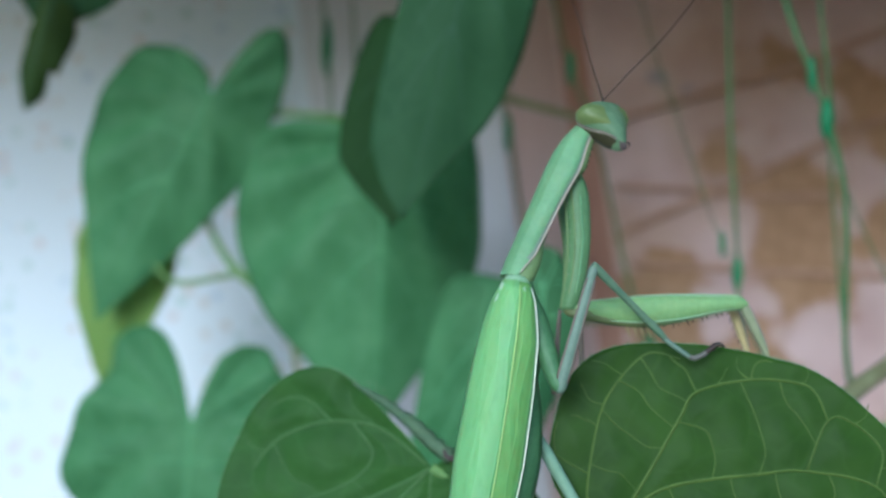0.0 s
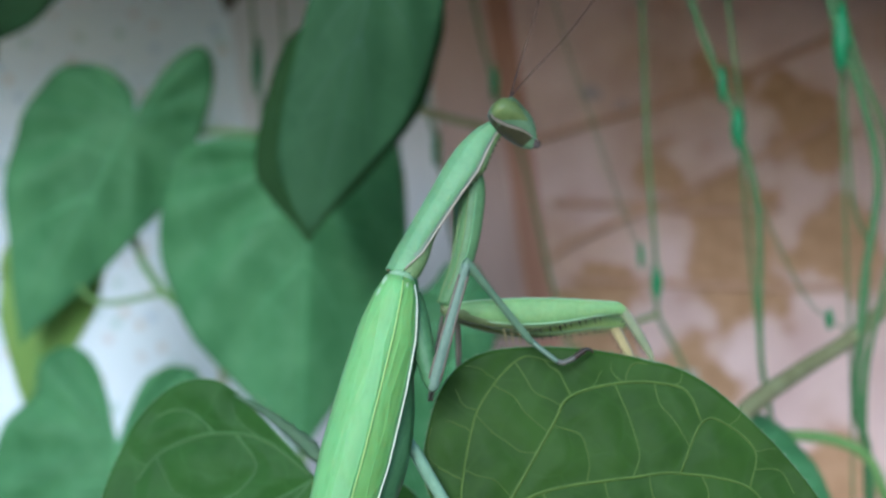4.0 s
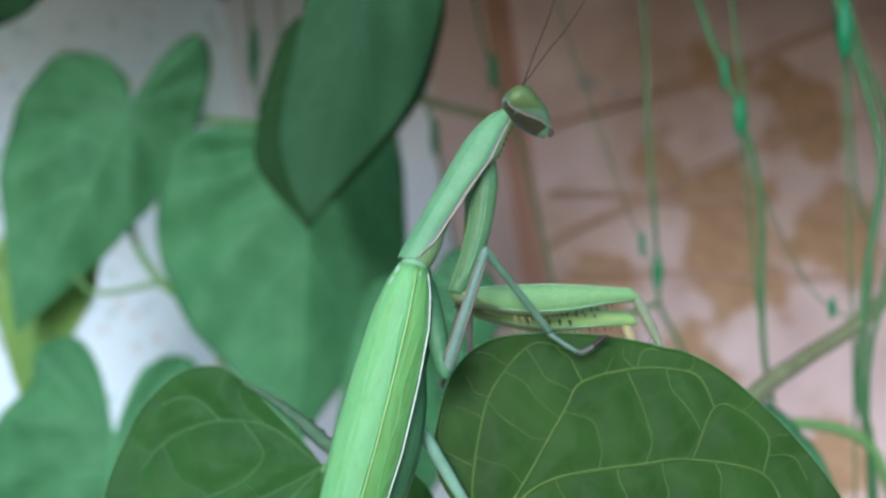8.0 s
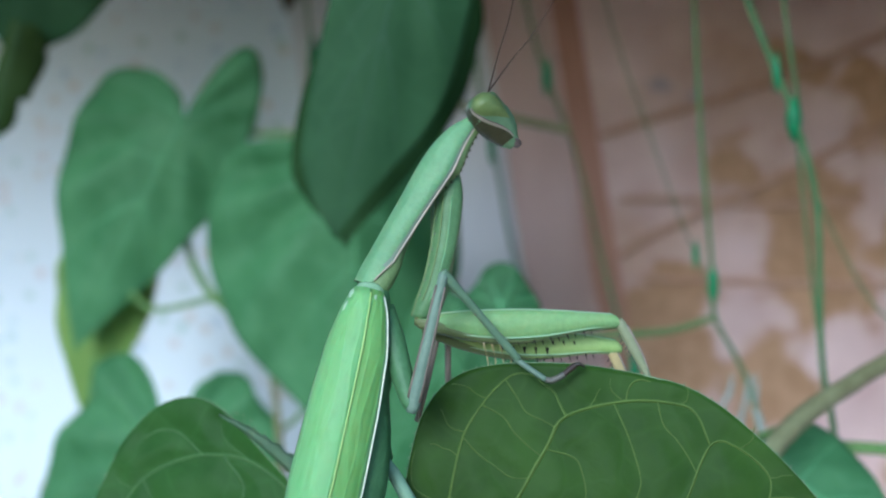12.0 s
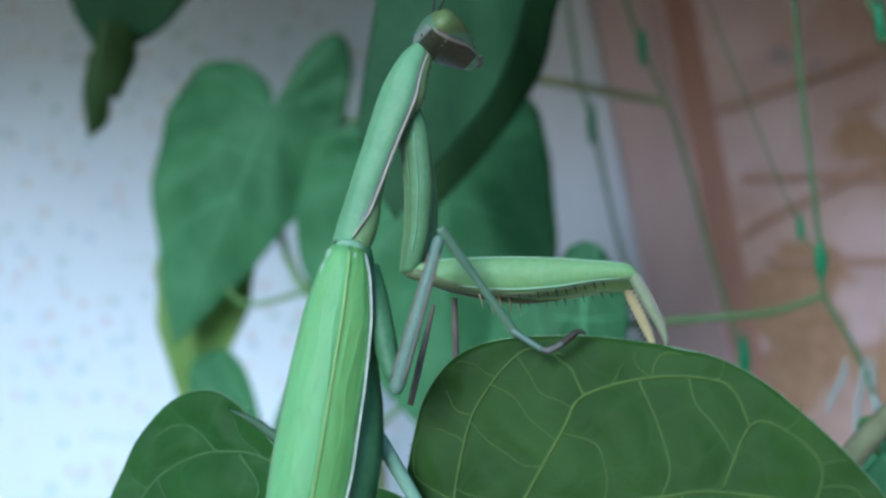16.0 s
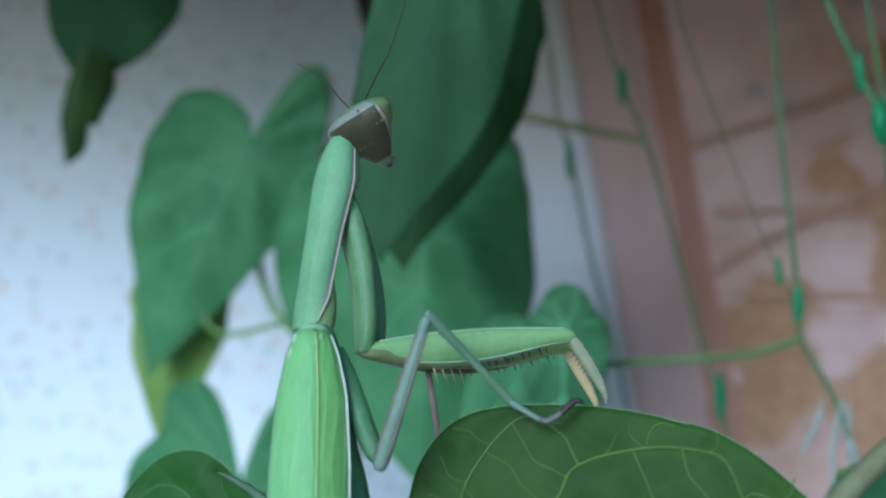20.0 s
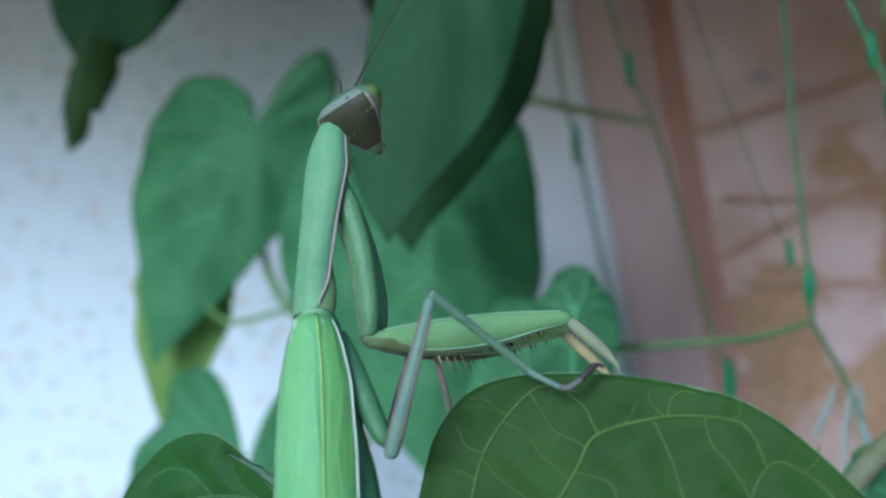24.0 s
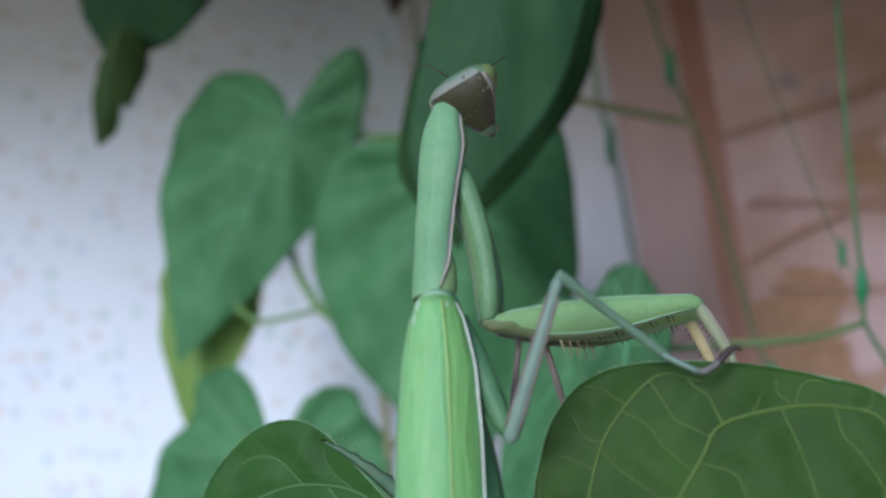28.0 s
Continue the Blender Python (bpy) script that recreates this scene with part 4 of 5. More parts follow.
MK = [(0, 0.39, -0.01), (2, 0.42, -0.01), (3, 0.41, 0.10), (6, 0.54, 0.04), (10, 0.52, 0.05), (12, 0.43, 0.07), (13, 0.44, 0.12), (13.5, 0.37, 0.13), (15.5, 0.51, 0.11), (16.5, 0.49, 0.15), (18, 0.44, 0.01), (18.5, 0.31, -0.12), (19.5, 0.26, -0.12), (20, 0.37, -0.01), (22.5, 0.22, -0.15), (26, 0.25, -0.16), (27, 0.24, -0.18), (28, 0.27, -0.13)]
ML = [(0, -0.02, -1.58), (2, -0.04, -1.55), (3, 0.02, -1.50), (7, 0.04, -1.48), (11, 0.06, -1.48), (13.5, 0.07, -1.52), (16, -0.01, -1.49), (16.5, 0.04, -1.46), (17, 0.04, -1.51), (17.5, 0.01, -1.50), (18, -0.04, -1.57), (18.5, -0.20, -1.67), (19.5, -0.22, -1.69), (20, -0.15, -1.57), (20.5, -0.18, -1.65), (22.5, -0.21, -1.75), (26, -0.20, -1.77), (27, -0.21, -1.79), (28, -0.23, -1.72)]
MT = [(0, 1.39, -0.95), (2, 1.37, -0.99), (3, 1.33, -0.94), (7, 1.41, -1.04), (9, 1.42, -1.03), (11, 1.33, -0.99), (15.5, 1.12, -0.92), (19, 1.09, -0.95), (19.5, 1.08, -0.94), (20, 1.14, -0.95), (20.5, 1.10, -0.94), (24, 1.14, -0.97), (27, 1.15, -1.00), (28, 1.25, -0.93)]
CL = [(0, 2.08, -1.03), (6, 2.05, -1.09), (10, 2.03, -1.07), (13.5, 1.97, -1.03), (15.5, 1.92, -1.02), (16, 1.95, -1.01), (16.5, 1.96, -1.06), (17.5, 1.94, -1.00), (18, 1.96, -1.04), (19.5, 1.91, -0.97), (20, 1.99, -0.99), (22.5, 1.93, -0.95), (26, 1.96, -0.94), (27, 1.96, -0.96), (28, 2.04, -0.90)]
B = [(0, -0.97, -2.93), (2, -0.97, -2.71), (3, -1.02, -2.83), (6, -1.05, -2.83), (8, -1.07, -2.99), (11, -1.02, -2.78), (12, -0.93, -2.48), (16, -0.92, -2.56), (17, -0.81, -2.21), (18, -0.81, -1.98), (19, -0.91, -1.98), (20, -0.85, -1.86), (25, -0.95, -2.18), (27, -0.93, -2.15), (28, -0.91, -2.27)]
TT = [(0, 2.78, -1.08), (3, 2.99, -1.18), (8, 2.87, -1.13), (11, 2.87, -1.13), (13, 2.76, -1.09), (16, 2.76, -1.11), (17, 2.69, -1.10), (18, 2.51, -1.12), (19, 2.16, -1.00), (20, 2.25, -1.05), (25, 2.14, -0.99), (27, 1.94, -0.95), (28, 1.92, -0.92)]
DEPTH = dict(W=-0.3, N=0.2, CF=0.0, FT=0.3, MK=-0.6, ML=-0.7, MT=-0.1, CL=-0.02, B=-0.9, TT=0.25)
TIMES = (0, 1, 2, 3, 6, 8, 10, 11, 12, 13, 13.5, 15.5, 16, 16.5, 17, 17.5, 18, 18.5, 19, 19.5, 20, 20.5, 22.5, 24, 25, 26, 27, 28)
HEAD_TURN = ((0, 42, 40, 0), (2, 45, 40, 0), (3, 62, 38, 0), (6, 80, 38, 0), (11, 84, 36, 0), (13.5, 90, 36, 0), (15.5, 118, 50, 4), (17, 122, 46, 6), (18, 148, 30, 16), (18.5, 160, 22, 24), (28, 160, 22, 24))
PRO_ROLL = ((0, -36), (13, -33), (16, -26), (19, -10), (28, -9))
BODY_ROLL = ((0, -8), (13, -6), (17, 0), (19, 4), (28, 4))


def lerp_rows(rows, t):
    return [float(np.interp(t, [r[0] for r in rows], [r[k] for r in rows])) for k in range(1, len(rows[0]))]


def joint(rows, key, t):
    x, z = lerp_rows(rows, t)
    return Vector((x, DEPTH[key], z))


def bone(a, b, roll=0.0):
    """The pose of a part that starts at a and points along its z to b (centimetres); its y looks towards the wall."""
    z = (b - a).normalized()
    y = Vector((0, 1, 0))
    y = (y - z * y.dot(z)).normalized()
    m = Matrix((y.cross(z), y, z)).transposed().to_4x4() @ Matrix.Rotation(radians(roll), 4, 'Z')
    m.translation = a * CM
    return m


def reach(a, b, length, t):
    """The point b moved away along the line of sight until the rigid part from a to b has its length."""
    times = [r[0] for r in ROWS]
    eye = Vector([float(np.interp(t, times, [r[1][k] for r in ROWS])) for k in range(3)])
    eye = (eye - Vector((0, 0, LIFT))) / CM
    q = b.copy()
    for k in range(60):
        if (q - a).length >= length:
            break
        q = eye + (q - eye) * 1.003
    return q


def spines(host, name, places, length, width, mat):
    for p, d in places:
        bm = bmesh.new()
        d = Vector(d).normalized()
        tube(bm, [Vector(p) * CM, (Vector(p) + d * length * 0.5) * CM, (Vector(p) + d * length) * CM], [width * CM, width * 0.6 * CM, width * 0.12 * CM], 5)
        part(name, bm, mat, host)


# length along the folded wings and their half width, centimetres
WING_Z, WING_W = (0.1, 0.35, 0.8, 1.5, 2.4, 3.6, 4.6, 5.0), (0.19, 0.3, 0.4, 0.45, 0.47, 0.40, 0.22, 0.05)


def mantis():
    top = empty("praying_mantis", (0, 0, LIFT))
    tagged(top, "bright green praying mantis standing upright on a vine leaf", "insect")
    P = {}
    # abdomen and folded wings, along z from the waist to the tail
    P["abdomen"] = part("abdomen", loft(between([(0, 0.17, 0.14), (0.4, 0.24, 0.2, -0.05, 0.12), (1.2, 0.34, 0.3, -0.1, 0.2), (1.8, 0.4, 0.32, -0.19, 0.23), (2.6, 0.44, 0.34, -0.2, 0.25), (4.0, 0.32, 0.26, -0.1, 0.2), (4.9, 0.08, 0.08, 0, 0.2)])), SKIN_DARK, top, "dark green abdomen under the wings")
    body = P["abdomen"]
    part("side_plate", loft(between([(-0.05, 0.08, 0.09, -0.08, 0.03), (0.12, 0.12, 0.12, -0.12, 0.03), (0.4, 0.12, 0.13, -0.2, 0.06), (0.75, 0.12, 0.13, -0.3, 0.09), (1.15, 0.1, 0.1, -0.36, 0.13), (1.55, 0.04, 0.05, -0.38, 0.16)])), SKIN_DARK, body, "dark green side of the chest")
    for z, x, w in ((0.2, -0.2, 0.035), (0.42, -0.27, 0.03), (0.62, -0.34, 0.026)):
        part("plate_fold", loft(between([(z - 0.1, 0.01, 0.02, x + 0.03, -0.02), (z, w, 0.05, x, -0.03), (z + 0.13, 0.008, 0.02, x - 0.06, 0.0)]), 8), SKIN_DULL, body, "pale fold of the chest")

    def wing_sheet(u0, u1, drop, mat, name, label):
        """A band of the folded fore wings between two fractions across the back."""
        bm = bmesh.new()
        nz, nu = 40, 14
        grid = []
        for i in range(nz + 1):
            s = i / nz
            z = 0.1 + 4.9 * s
            w = np.interp(z, WING_Z, WING_W)
            row = []
            for k in range(nu + 1):
                u = u0 + (u1 - u0) * k / nu
                y = -0.17 - 0.22 * (1 - abs(u) ** 2.2) * w / 0.45 + 0.12 * max(0, abs(u) - 0.8) - drop
                row.append(bm.verts.new(Vector((-u * w * (0.86 if u < 0 else 1), y, z)) * CM))
            grid.append(row)
        for a, b in zip(grid, grid[1:]):
            for k in range(nu):
                bm.faces.new((a[k], a[k + 1], b[k + 1], b[k]))
        ob = part(name, bm, mat, body, label)
        so = ob.modifiers.new("thickness", 'SOLIDIFY')
        so.thickness, so.offset = 0.0002, 0
        return ob
    wing_sheet(-1.0, 0.36, 0.02, WING, "fore_wing", "leathery bright green fore wing with fine veins")
    wing_sheet(0.3, 1.0, 0.0, WING_SIDE, "fore_wing", "yellower edge field of the fore wing")

    def wing_line(u, r, mat, name, label, z0=0.15, z1=4.7, off=0.02):
        pts = []
        for i in range(34):
            z = z0 + (z1 - z0) * i / 33
            w = np.interp(z, WING_Z, WING_W)
            y = -0.17 - 0.22 * (1 - abs(u) ** 2.2) * w / 0.45 + 0.12 * max(0, abs(u) - 0.8) - off
            pts.append(Vector((-u * w * (0.86 if u < 0 else 1), y, z)) * CM)
        part(name, tube(bmesh.new(), pts, [r * CM, r * 0.6 * CM], 6), mat, body, label)
    def on_wing(u, z, off):
        w = np.interp(z, WING_Z, WING_W)
        return Vector((-u * w * (0.86 if u < 0 else 1), -0.17 - 0.22 * (1 - abs(u) ** 2.2) * w / 0.45 + 0.12 * max(0, abs(u) - 0.8) - off, z)) * CM
    rng = random.Random(8)
    bm = bmesh.new()
    for k in range(70):
        z = 0.5 + 0.055 * k
        for u0, u1 in ((0.07, 0.2), (0.21, 0.34)):
            a, b = u0 + rng.uniform(0, 0.03), u1 - rng.uniform(0, 0.04)
            dz = rng.uniform(-0.03, 0.03)
            tube(bm, [on_wing(a + (b - a) * q / 3, z + dz * q / 3, 0.021) for q in range(4)], [0.004 * CM, 0.003 * CM], 4)
    part("cross_veins", bm, VEIN_WING, body, "net of fine raised cross veins", kind="stuff")
    bm = bmesh.new()
    rows = [[bm.verts.new(on_wing(0.14 + 0.075 * math.sin(math.pi * (k + 0.5) / 13) * v, 1.85 + 0.06 * k, 0.0215)) for v in (-1, -0.4, 0.3, 1)] for k in range(13)]
    for a, b in zip(rows, rows[1:]):
        for k in range(3):
            bm.faces.new((a[k], a[k + 1], b[k + 1], b[k]))
    part("yellow_mark", bm, SKIN_YELLOW, body, "small yellow mark on the wing")
    wing_line(1.0, 0.013, EDGE_WHITE, "wing_edge", "white front edge of the wing")
    wing_line(0.36, 0.017, VEIN_WING, "wing_vein", "yellowish raised vein", off=0.022)
    for u, z0, z1 in ((0.22, 0.5, 4.4), (0.52, 0.4, 4.2), (0.06, 0.7, 4.0), (-0.35, 0.9, 4.4)):
        wing_line(u, 0.006, VEIN_WING, "wing_vein", "", z0=z0, z1=z1, off=0.0215 if u < 0.3 else 0.002)
    for u, z1 in ((0.05, 1.3), (-0.45, 0.8)):
        wing_line(u, 0.009, COLLAR, "wing_fold", "pale fold at the root of the wing", z0=0.12, z1=z1, off=0.014)
    wing_line(0.945, 0.011, SKIN_DARK, "wing_border", "dark line inside the white edge", off=0.012)
    part("collar", loft(between([(-0.05, 0.1, 0.09, 0, 0.02), (0.03, 0.16, 0.14, 0, -0.02), (0.14, 0.19, 0.18, 0, -0.06), (0.3, 0.195, 0.185, 0.01, -0.125), (0.46, 0.13, 0.13, 0.02, -0.2), (0.6, 0.02, 0.03, 0.05, -0.3)])), COLLAR, body, "pale shoulder plate at the root of the wings")
    for x, z, w, h in ((0.12, 0.2, 0.06, 0.1), (0.02, 0.14, 0.07, 0.07), (-0.1, 0.2, 0.05, 0.09), (0.17, 0.34, 0.035, 0.09)):
        part("scale", loft(between([(z - h, 0.01, 0.005, x, -0.21), (z - h * 0.4, w, 0.016, x, -0.225 - 0.1 * z), (z + h * 0.4, w * 0.9, 0.016, x * 1.1, -0.23 - 0.12 * z), (z + h, 0.01, 0.005, x * 1.2, -0.22 - 0.12 * z)]), 10), PALE_GREEN, body, "whitish scale at the wing root")
    part("wing_root", loft(between([(0.1, 0.06, 0.05, -0.02, -0.2), (0.3, 0.09, 0.07, -0.05, -0.26), (0.6, 0.05, 0.04, -0.08, -0.31), (0.8, 0.01, 0.01, -0.1, -0.33)])), WING, body, "raised root of the wing")
    # prothorax, along z from the waist to the neck: a keeled shield over a slimmer underside
    at_z = (-0.05, 0.1, 0.35, 0.7, 1.1, 1.45, 1.67, 1.88, 2.1, 2.28, 2.37)
    half = (0.205, 0.215, 0.19, 0.186, 0.2, 0.232, 0.252, 0.2, 0.152, 0.115, 0.06)
    far_half = (0.21, 0.225, 0.21, 0.21, 0.218, 0.23, 0.235, 0.215, 0.18, 0.14, 0.08)
    high = (0.13, 0.155, 0.155, 0.145, 0.138, 0.142, 0.145, 0.135, 0.12, 0.1, 0.05)
    right = (30, 42, 74, 88, 92, 93, 93, 93, 93, 93, 93)
    bend_x = (-0.045, -0.042, -0.04, -0.035, -0.015, 0.005, 0.02, 0.032, 0.055, 0.085, 0.13)
    bend_y = (0.01, 0.0, -0.01, -0.03, -0.05, -0.07, -0.08, -0.08, -0.06, -0.03, 0.0)
    fine_z = [q.x for q in spline([(z, 0, 0) for z in at_z], 5)]

    def shield(z, a, out=0.0):
        """A point of the shield: a in degrees from the keel of the back, over the near side."""
        near = [z + 0.03 * k for k in range(-4, 5)]
        w, h, x, y = (float(np.mean(np.interp(near, at_z, v))) for v in (half if a > 0 else far_half, high, bend_x, bend_y))
        c, t = math.cos(radians(a)), math.sin(radians(a))
        keel = 0.012 * math.exp(-(a / 9) ** 2)
        return Vector((x + (w + out) * t, y - (h + out + keel) * c, z)) * CM
    rows = []
    for z in fine_z:
        edge = float(np.interp(z, at_z, right))
        rows.append([shield(z, -112 + (edge + 112) * k / 26) for k in range(27)])
    bm = bmesh.new()
    grid = [[bm.verts.new(q) for q in r] for r in rows]
    for g, h in zip(grid, grid[1:]):
        for k in range(len(g) - 1):
            bm.faces.new((g[k], g[k + 1], h[k + 1], h[k]))
    P["prothorax"] = part("prothorax", bm, SKIN, top, "long smooth green prothorax")
    so = P["prothorax"].modifiers.new("thickness", 'SOLIDIFY')
    so.thickness, so.offset = 0.0002, -1
    rim_line = [shield(z, float(np.interp(z, at_z, right)), 0.004) for z in fine_z[3:-4]]
    n_rim = len(rim_line)
    part("shield_edge", tube(bmesh.new(), rim_line, [CM * (0.008 + 0.009 * math.sin(math.pi * (k + 0.5) / n_rim)) for k in range(n_rim)], 7), SHIELD_RIM, P["prothorax"], "pinkish white rim of the neck shield")
    bm = bmesh.new()
    grid = [[bm.verts.new(shield(z, float(np.interp(z, at_z, right)) - d, 0.004)) for d in (3, 9, 15, 20)] for z in fine_z[8:-6]]
    for g, h in zip(grid, grid[1:]):
        for k in range(len(g) - 1):
            bm.faces.new((g[k], g[k + 1], h[k + 1], h[k]))
    part("shield_band", bm, SHIELD_BAND, P["prothorax"], "greyish band inside the rim")
    part("breast", loft(between([(-0.03, 0.185, 0.14, 0.0, 0.04), (0.12, 0.2, 0.15, 0.0, 0.05), (0.35, 0.175, 0.14, 0.0, 0.05), (0.6, 0.125, 0.12, -0.01, 0.04), (1.1, 0.11, 0.11, 0.0, 0.02), (1.5, 0.19, 0.12, 0.03, 0.02), (1.7, 0.235, 0.125, 0.05, 0.02), (1.9, 0.2, 0.12, 0.06, 0.01), (2.12, 0.165, 0.11, 0.07, 0.01), (2.28, 0.125, 0.1, 0.11, 0.02), (2.42, 0.1, 0.09, 0.16, 0.0)]), 16), SKIN_BREAST, P["prothorax"], "olive green underside")
    for k in range(9):
        bm = bmesh.new()
        bmesh.ops.create_uvsphere(bm, u_segments=7, v_segments=5, radius=0.016 * CM)
        bmesh.ops.translate(bm, verts=bm.verts, vec=Vector((np.interp(1.45 + 0.09 * k, (1.45, 1.7, 1.9, 2.1, 2.3), (0.2, 0.275, 0.25, 0.225, 0.225)), 0.05, 1.45 + 0.09 * k)) * CM)
        part("wart", bm, SKIN_NAPE, P["prothorax"])
    # head: x from eye to eye, front towards -y, mouth down
    heights = (-0.5, -0.44, -0.34, -0.2, -0.05, 0.08, 0.17, 0.235, 0.262)
    widths = (0.045, 0.085, 0.145, 0.25, 0.36, 0.41, 0.385, 0.27, 0.1)
    depths = (0.06, 0.11, 0.165, 0.215, 0.235, 0.23, 0.205, 0.14, 0.05)

    def skull(turn, z, out=0.0):
        """A point of the head's surface: turn in degrees from the side of +x over the back, z in height."""
        w, d = np.interp(z, heights, widths), np.interp(z, heights, depths)
        c, s = math.cos(radians(turn)), math.sin(radians(turn))
        p = Vector((w * math.copysign(abs(c) ** 0.85, c), d * math.copysign(abs(s) ** 0.9, s) - 0.05 * max(0, -z), z))
        q = Vector((c / max(w, 0.05), s / max(d, 0.05), 0)).normalized()
        return (p + q * out) * CM

    def ring_mesh(rows):
        bm = bmesh.new()
        grid = [[bm.verts.new(p) for p in row] for row in rows]
        for a, b in zip(grid, grid[1:]):
            for k in range(len(a) - 1):
                bm.faces.new((a[k], a[k + 1], b[k + 1], b[k]))
        return bm
    fine = spline([(h, 0, 0) for h in heights], 4)
    bm = ring_mesh([[skull(k * 15, h.x) for k in range(25)] for h in fine])
    bmesh.ops.remove_doubles(bm, verts=bm.verts, dist=1e-7)
    bmesh.ops.holes_fill(bm, edges=bm.edges, sides=0)
    head = part("head", bm, SKIN_HEAD, top, "triangular green head")
    P["head"] = head
    for s in (-1, 1):
        face = 0 if s > 0 else 180

        def on_eye(r, a, out):
            """A place on the almond-shaped eye: r from its middle to its rim, a round it from the front over the top."""
            c, d = math.cos(a), math.sin(a)
            low = max(0.0, -d)
            return skull(face - s * (22 + 30 * r * low ** 2) - s * r * (50 - 26 * low) * c, 0.05 + r * (0.19 if d > 0 else 0.26) * d - 0.02 * r * c, out)
        rows = [[on_eye(r, k * math.tau / 28, 0.03 * (1 - r ** 2.4) + 0.002) for k in range(29)] for r in (0.02, 0.2, 0.4, 0.6, 0.75, 0.88, 0.96, 1.0)]
        bm = ring_mesh(rows)
        bmesh.ops.remove_doubles(bm, verts=bm.verts, dist=1e-7)
        bmesh.ops.holes_fill(bm, edges=[e for e in bm.edges if e.is_boundary and (e.verts[0].co - rows[0][0]).length < 0.02 * CM], sides=0)
        part("eye", bm, EYE, head, "large yellowish green almond-shaped eye")
        # pinkish band from behind the eye down to the mouth
        path = spline([(30, 0.13, 3), (29, 0.06, 5), (21, -0.03, 5.5), (7, -0.15, 5), (-11, -0.27, 4.5), (-32, -0.4, 4)], 5)
        bm = ring_mesh([[skull(face + s * (q.x + q.z * e), q.y, 0.007 * (1 - e * e) + 0.002) for e in (-1, -0.5, 0, 0.5, 1)] for q in path])
        part("cheek_line", bm, SKIN_PINK, head, "pinkish band below the eye")
        part("eye_border", tube(bmesh.new(), [skull(face + s * (q.x - q.z * 1.05), q.y, 0.004) for q in path[1:]], [0.009 * CM, 0.005 * CM], 5), SKIN_BROWN, head)
        part("palp", tube(bmesh.new(), spline([Vector(q) * CM for q in ((s * 0.05, -0.06, -0.42), (s * 0.08, -0.12, -0.48), (s * 0.05, -0.1, -0.53))], 4), [0.015 * CM, 0.008 * CM], 6), SKIN_BROWN, head)
        bm = bmesh.new()
        bmesh.ops.create_uvsphere(bm, u_segments=8, v_segments=6, radius=0.012 * CM)
        bmesh.ops.translate(bm, verts=bm.verts, vec=skull(270 + s * 14, 0.16))
        part("ocellus", bm, SKIN_YELLOW, head)
    part("face_plate", ring_mesh([[skull(270 + a, z, 0.012 - 0.00002 * a * a) for a in range(-24, 25, 6)] for z in (-0.34, -0.28, -0.2, -0.12, -0.06)]), SKIN_HEAD, head)
    # olive brown skin whose colour also holds the shade behind the head
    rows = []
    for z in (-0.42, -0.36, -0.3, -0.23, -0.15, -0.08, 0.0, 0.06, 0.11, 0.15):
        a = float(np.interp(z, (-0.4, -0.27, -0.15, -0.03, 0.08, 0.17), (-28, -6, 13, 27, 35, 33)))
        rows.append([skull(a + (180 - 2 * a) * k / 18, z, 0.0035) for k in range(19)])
    part("nape", ring_mesh(rows), SKIN_NAPE, head, "olive cheeks and back of the head, darkened for shade")
    part("crown_band", ring_mesh([[skull(a, z, o) for a in range(34, 147, 8)] for z, o in ((0.14, 0.0), (0.16, 0.008), (0.19, 0.01), (0.22, 0.008), (0.24, 0.0))]), SKIN_BAND, head, "pale band across the back of the head")
    bm = bmesh.new()
    bmesh.ops.create_uvsphere(bm, u_segments=8, v_segments=6, radius=0.016 * CM)
    bmesh.ops.translate(bm, verts=bm.verts, vec=skull(112, 0.18, 0.006))
    part("spot", bm, SPINE, head, "small black spot on the pale band")
    part("brow", ring_mesh([[skull(270 + a, z, o) for a in range(-40, 41, 8)] for z, o in ((0.1, 0.0), (0.13, 0.016), (0.17, 0.018), (0.2, 0.0))]), SKIN_HEAD, head, "raised ridge over the face")
    part("mouth", loft(between([(-0.54, 0.03, 0.03, 0, -0.07), (-0.5, 0.05, 0.05, 0, -0.06), (-0.43, 0.075, 0.08, 0, -0.04)])), SKIN_BROWN, head, "brown mouth parts")
    for k in (0, 1):
        bm = bmesh.new()
        tube(bm, spline([Vector((0, 0, 0)), Vector((0.02, 0, 0.6)) * CM, Vector((0.06, 0, 1.3)) * CM, Vector((0.0, 0, 2.5)) * CM], 8), [0.012 * CM, 0.005 * CM], 5)
        P["antenna", k] = part("antenna", bm, FEELER, top, "thin brown feeler")
    # fore legs
    coxa = [(-0.3, 0.06, 0.06, 0.05), (-0.05, 0.13, 0.095, 0.02), (0.25, 0.165, 0.11, -0.04), (0.8, 0.155, 0.11, -0.085), (1.25, 0.14, 0.1, -0.065), (1.55, 0.13, 0.1, -0.015), (1.76, 0.1, 0.085, 0.04)]
    femur = [(-0.06, 0.04, 0.05), (0.15, 0.1, 0.08, 0.03), (0.5, 0.165, 0.105, 0.055), (1.0, 0.2, 0.115, 0.06), (1.5, 0.18, 0.105, 0.035), (2.0, 0.115, 0.09, -0.01), (2.3, 0.09, 0.07, -0.02), (2.4, 0.04, 0.04)]
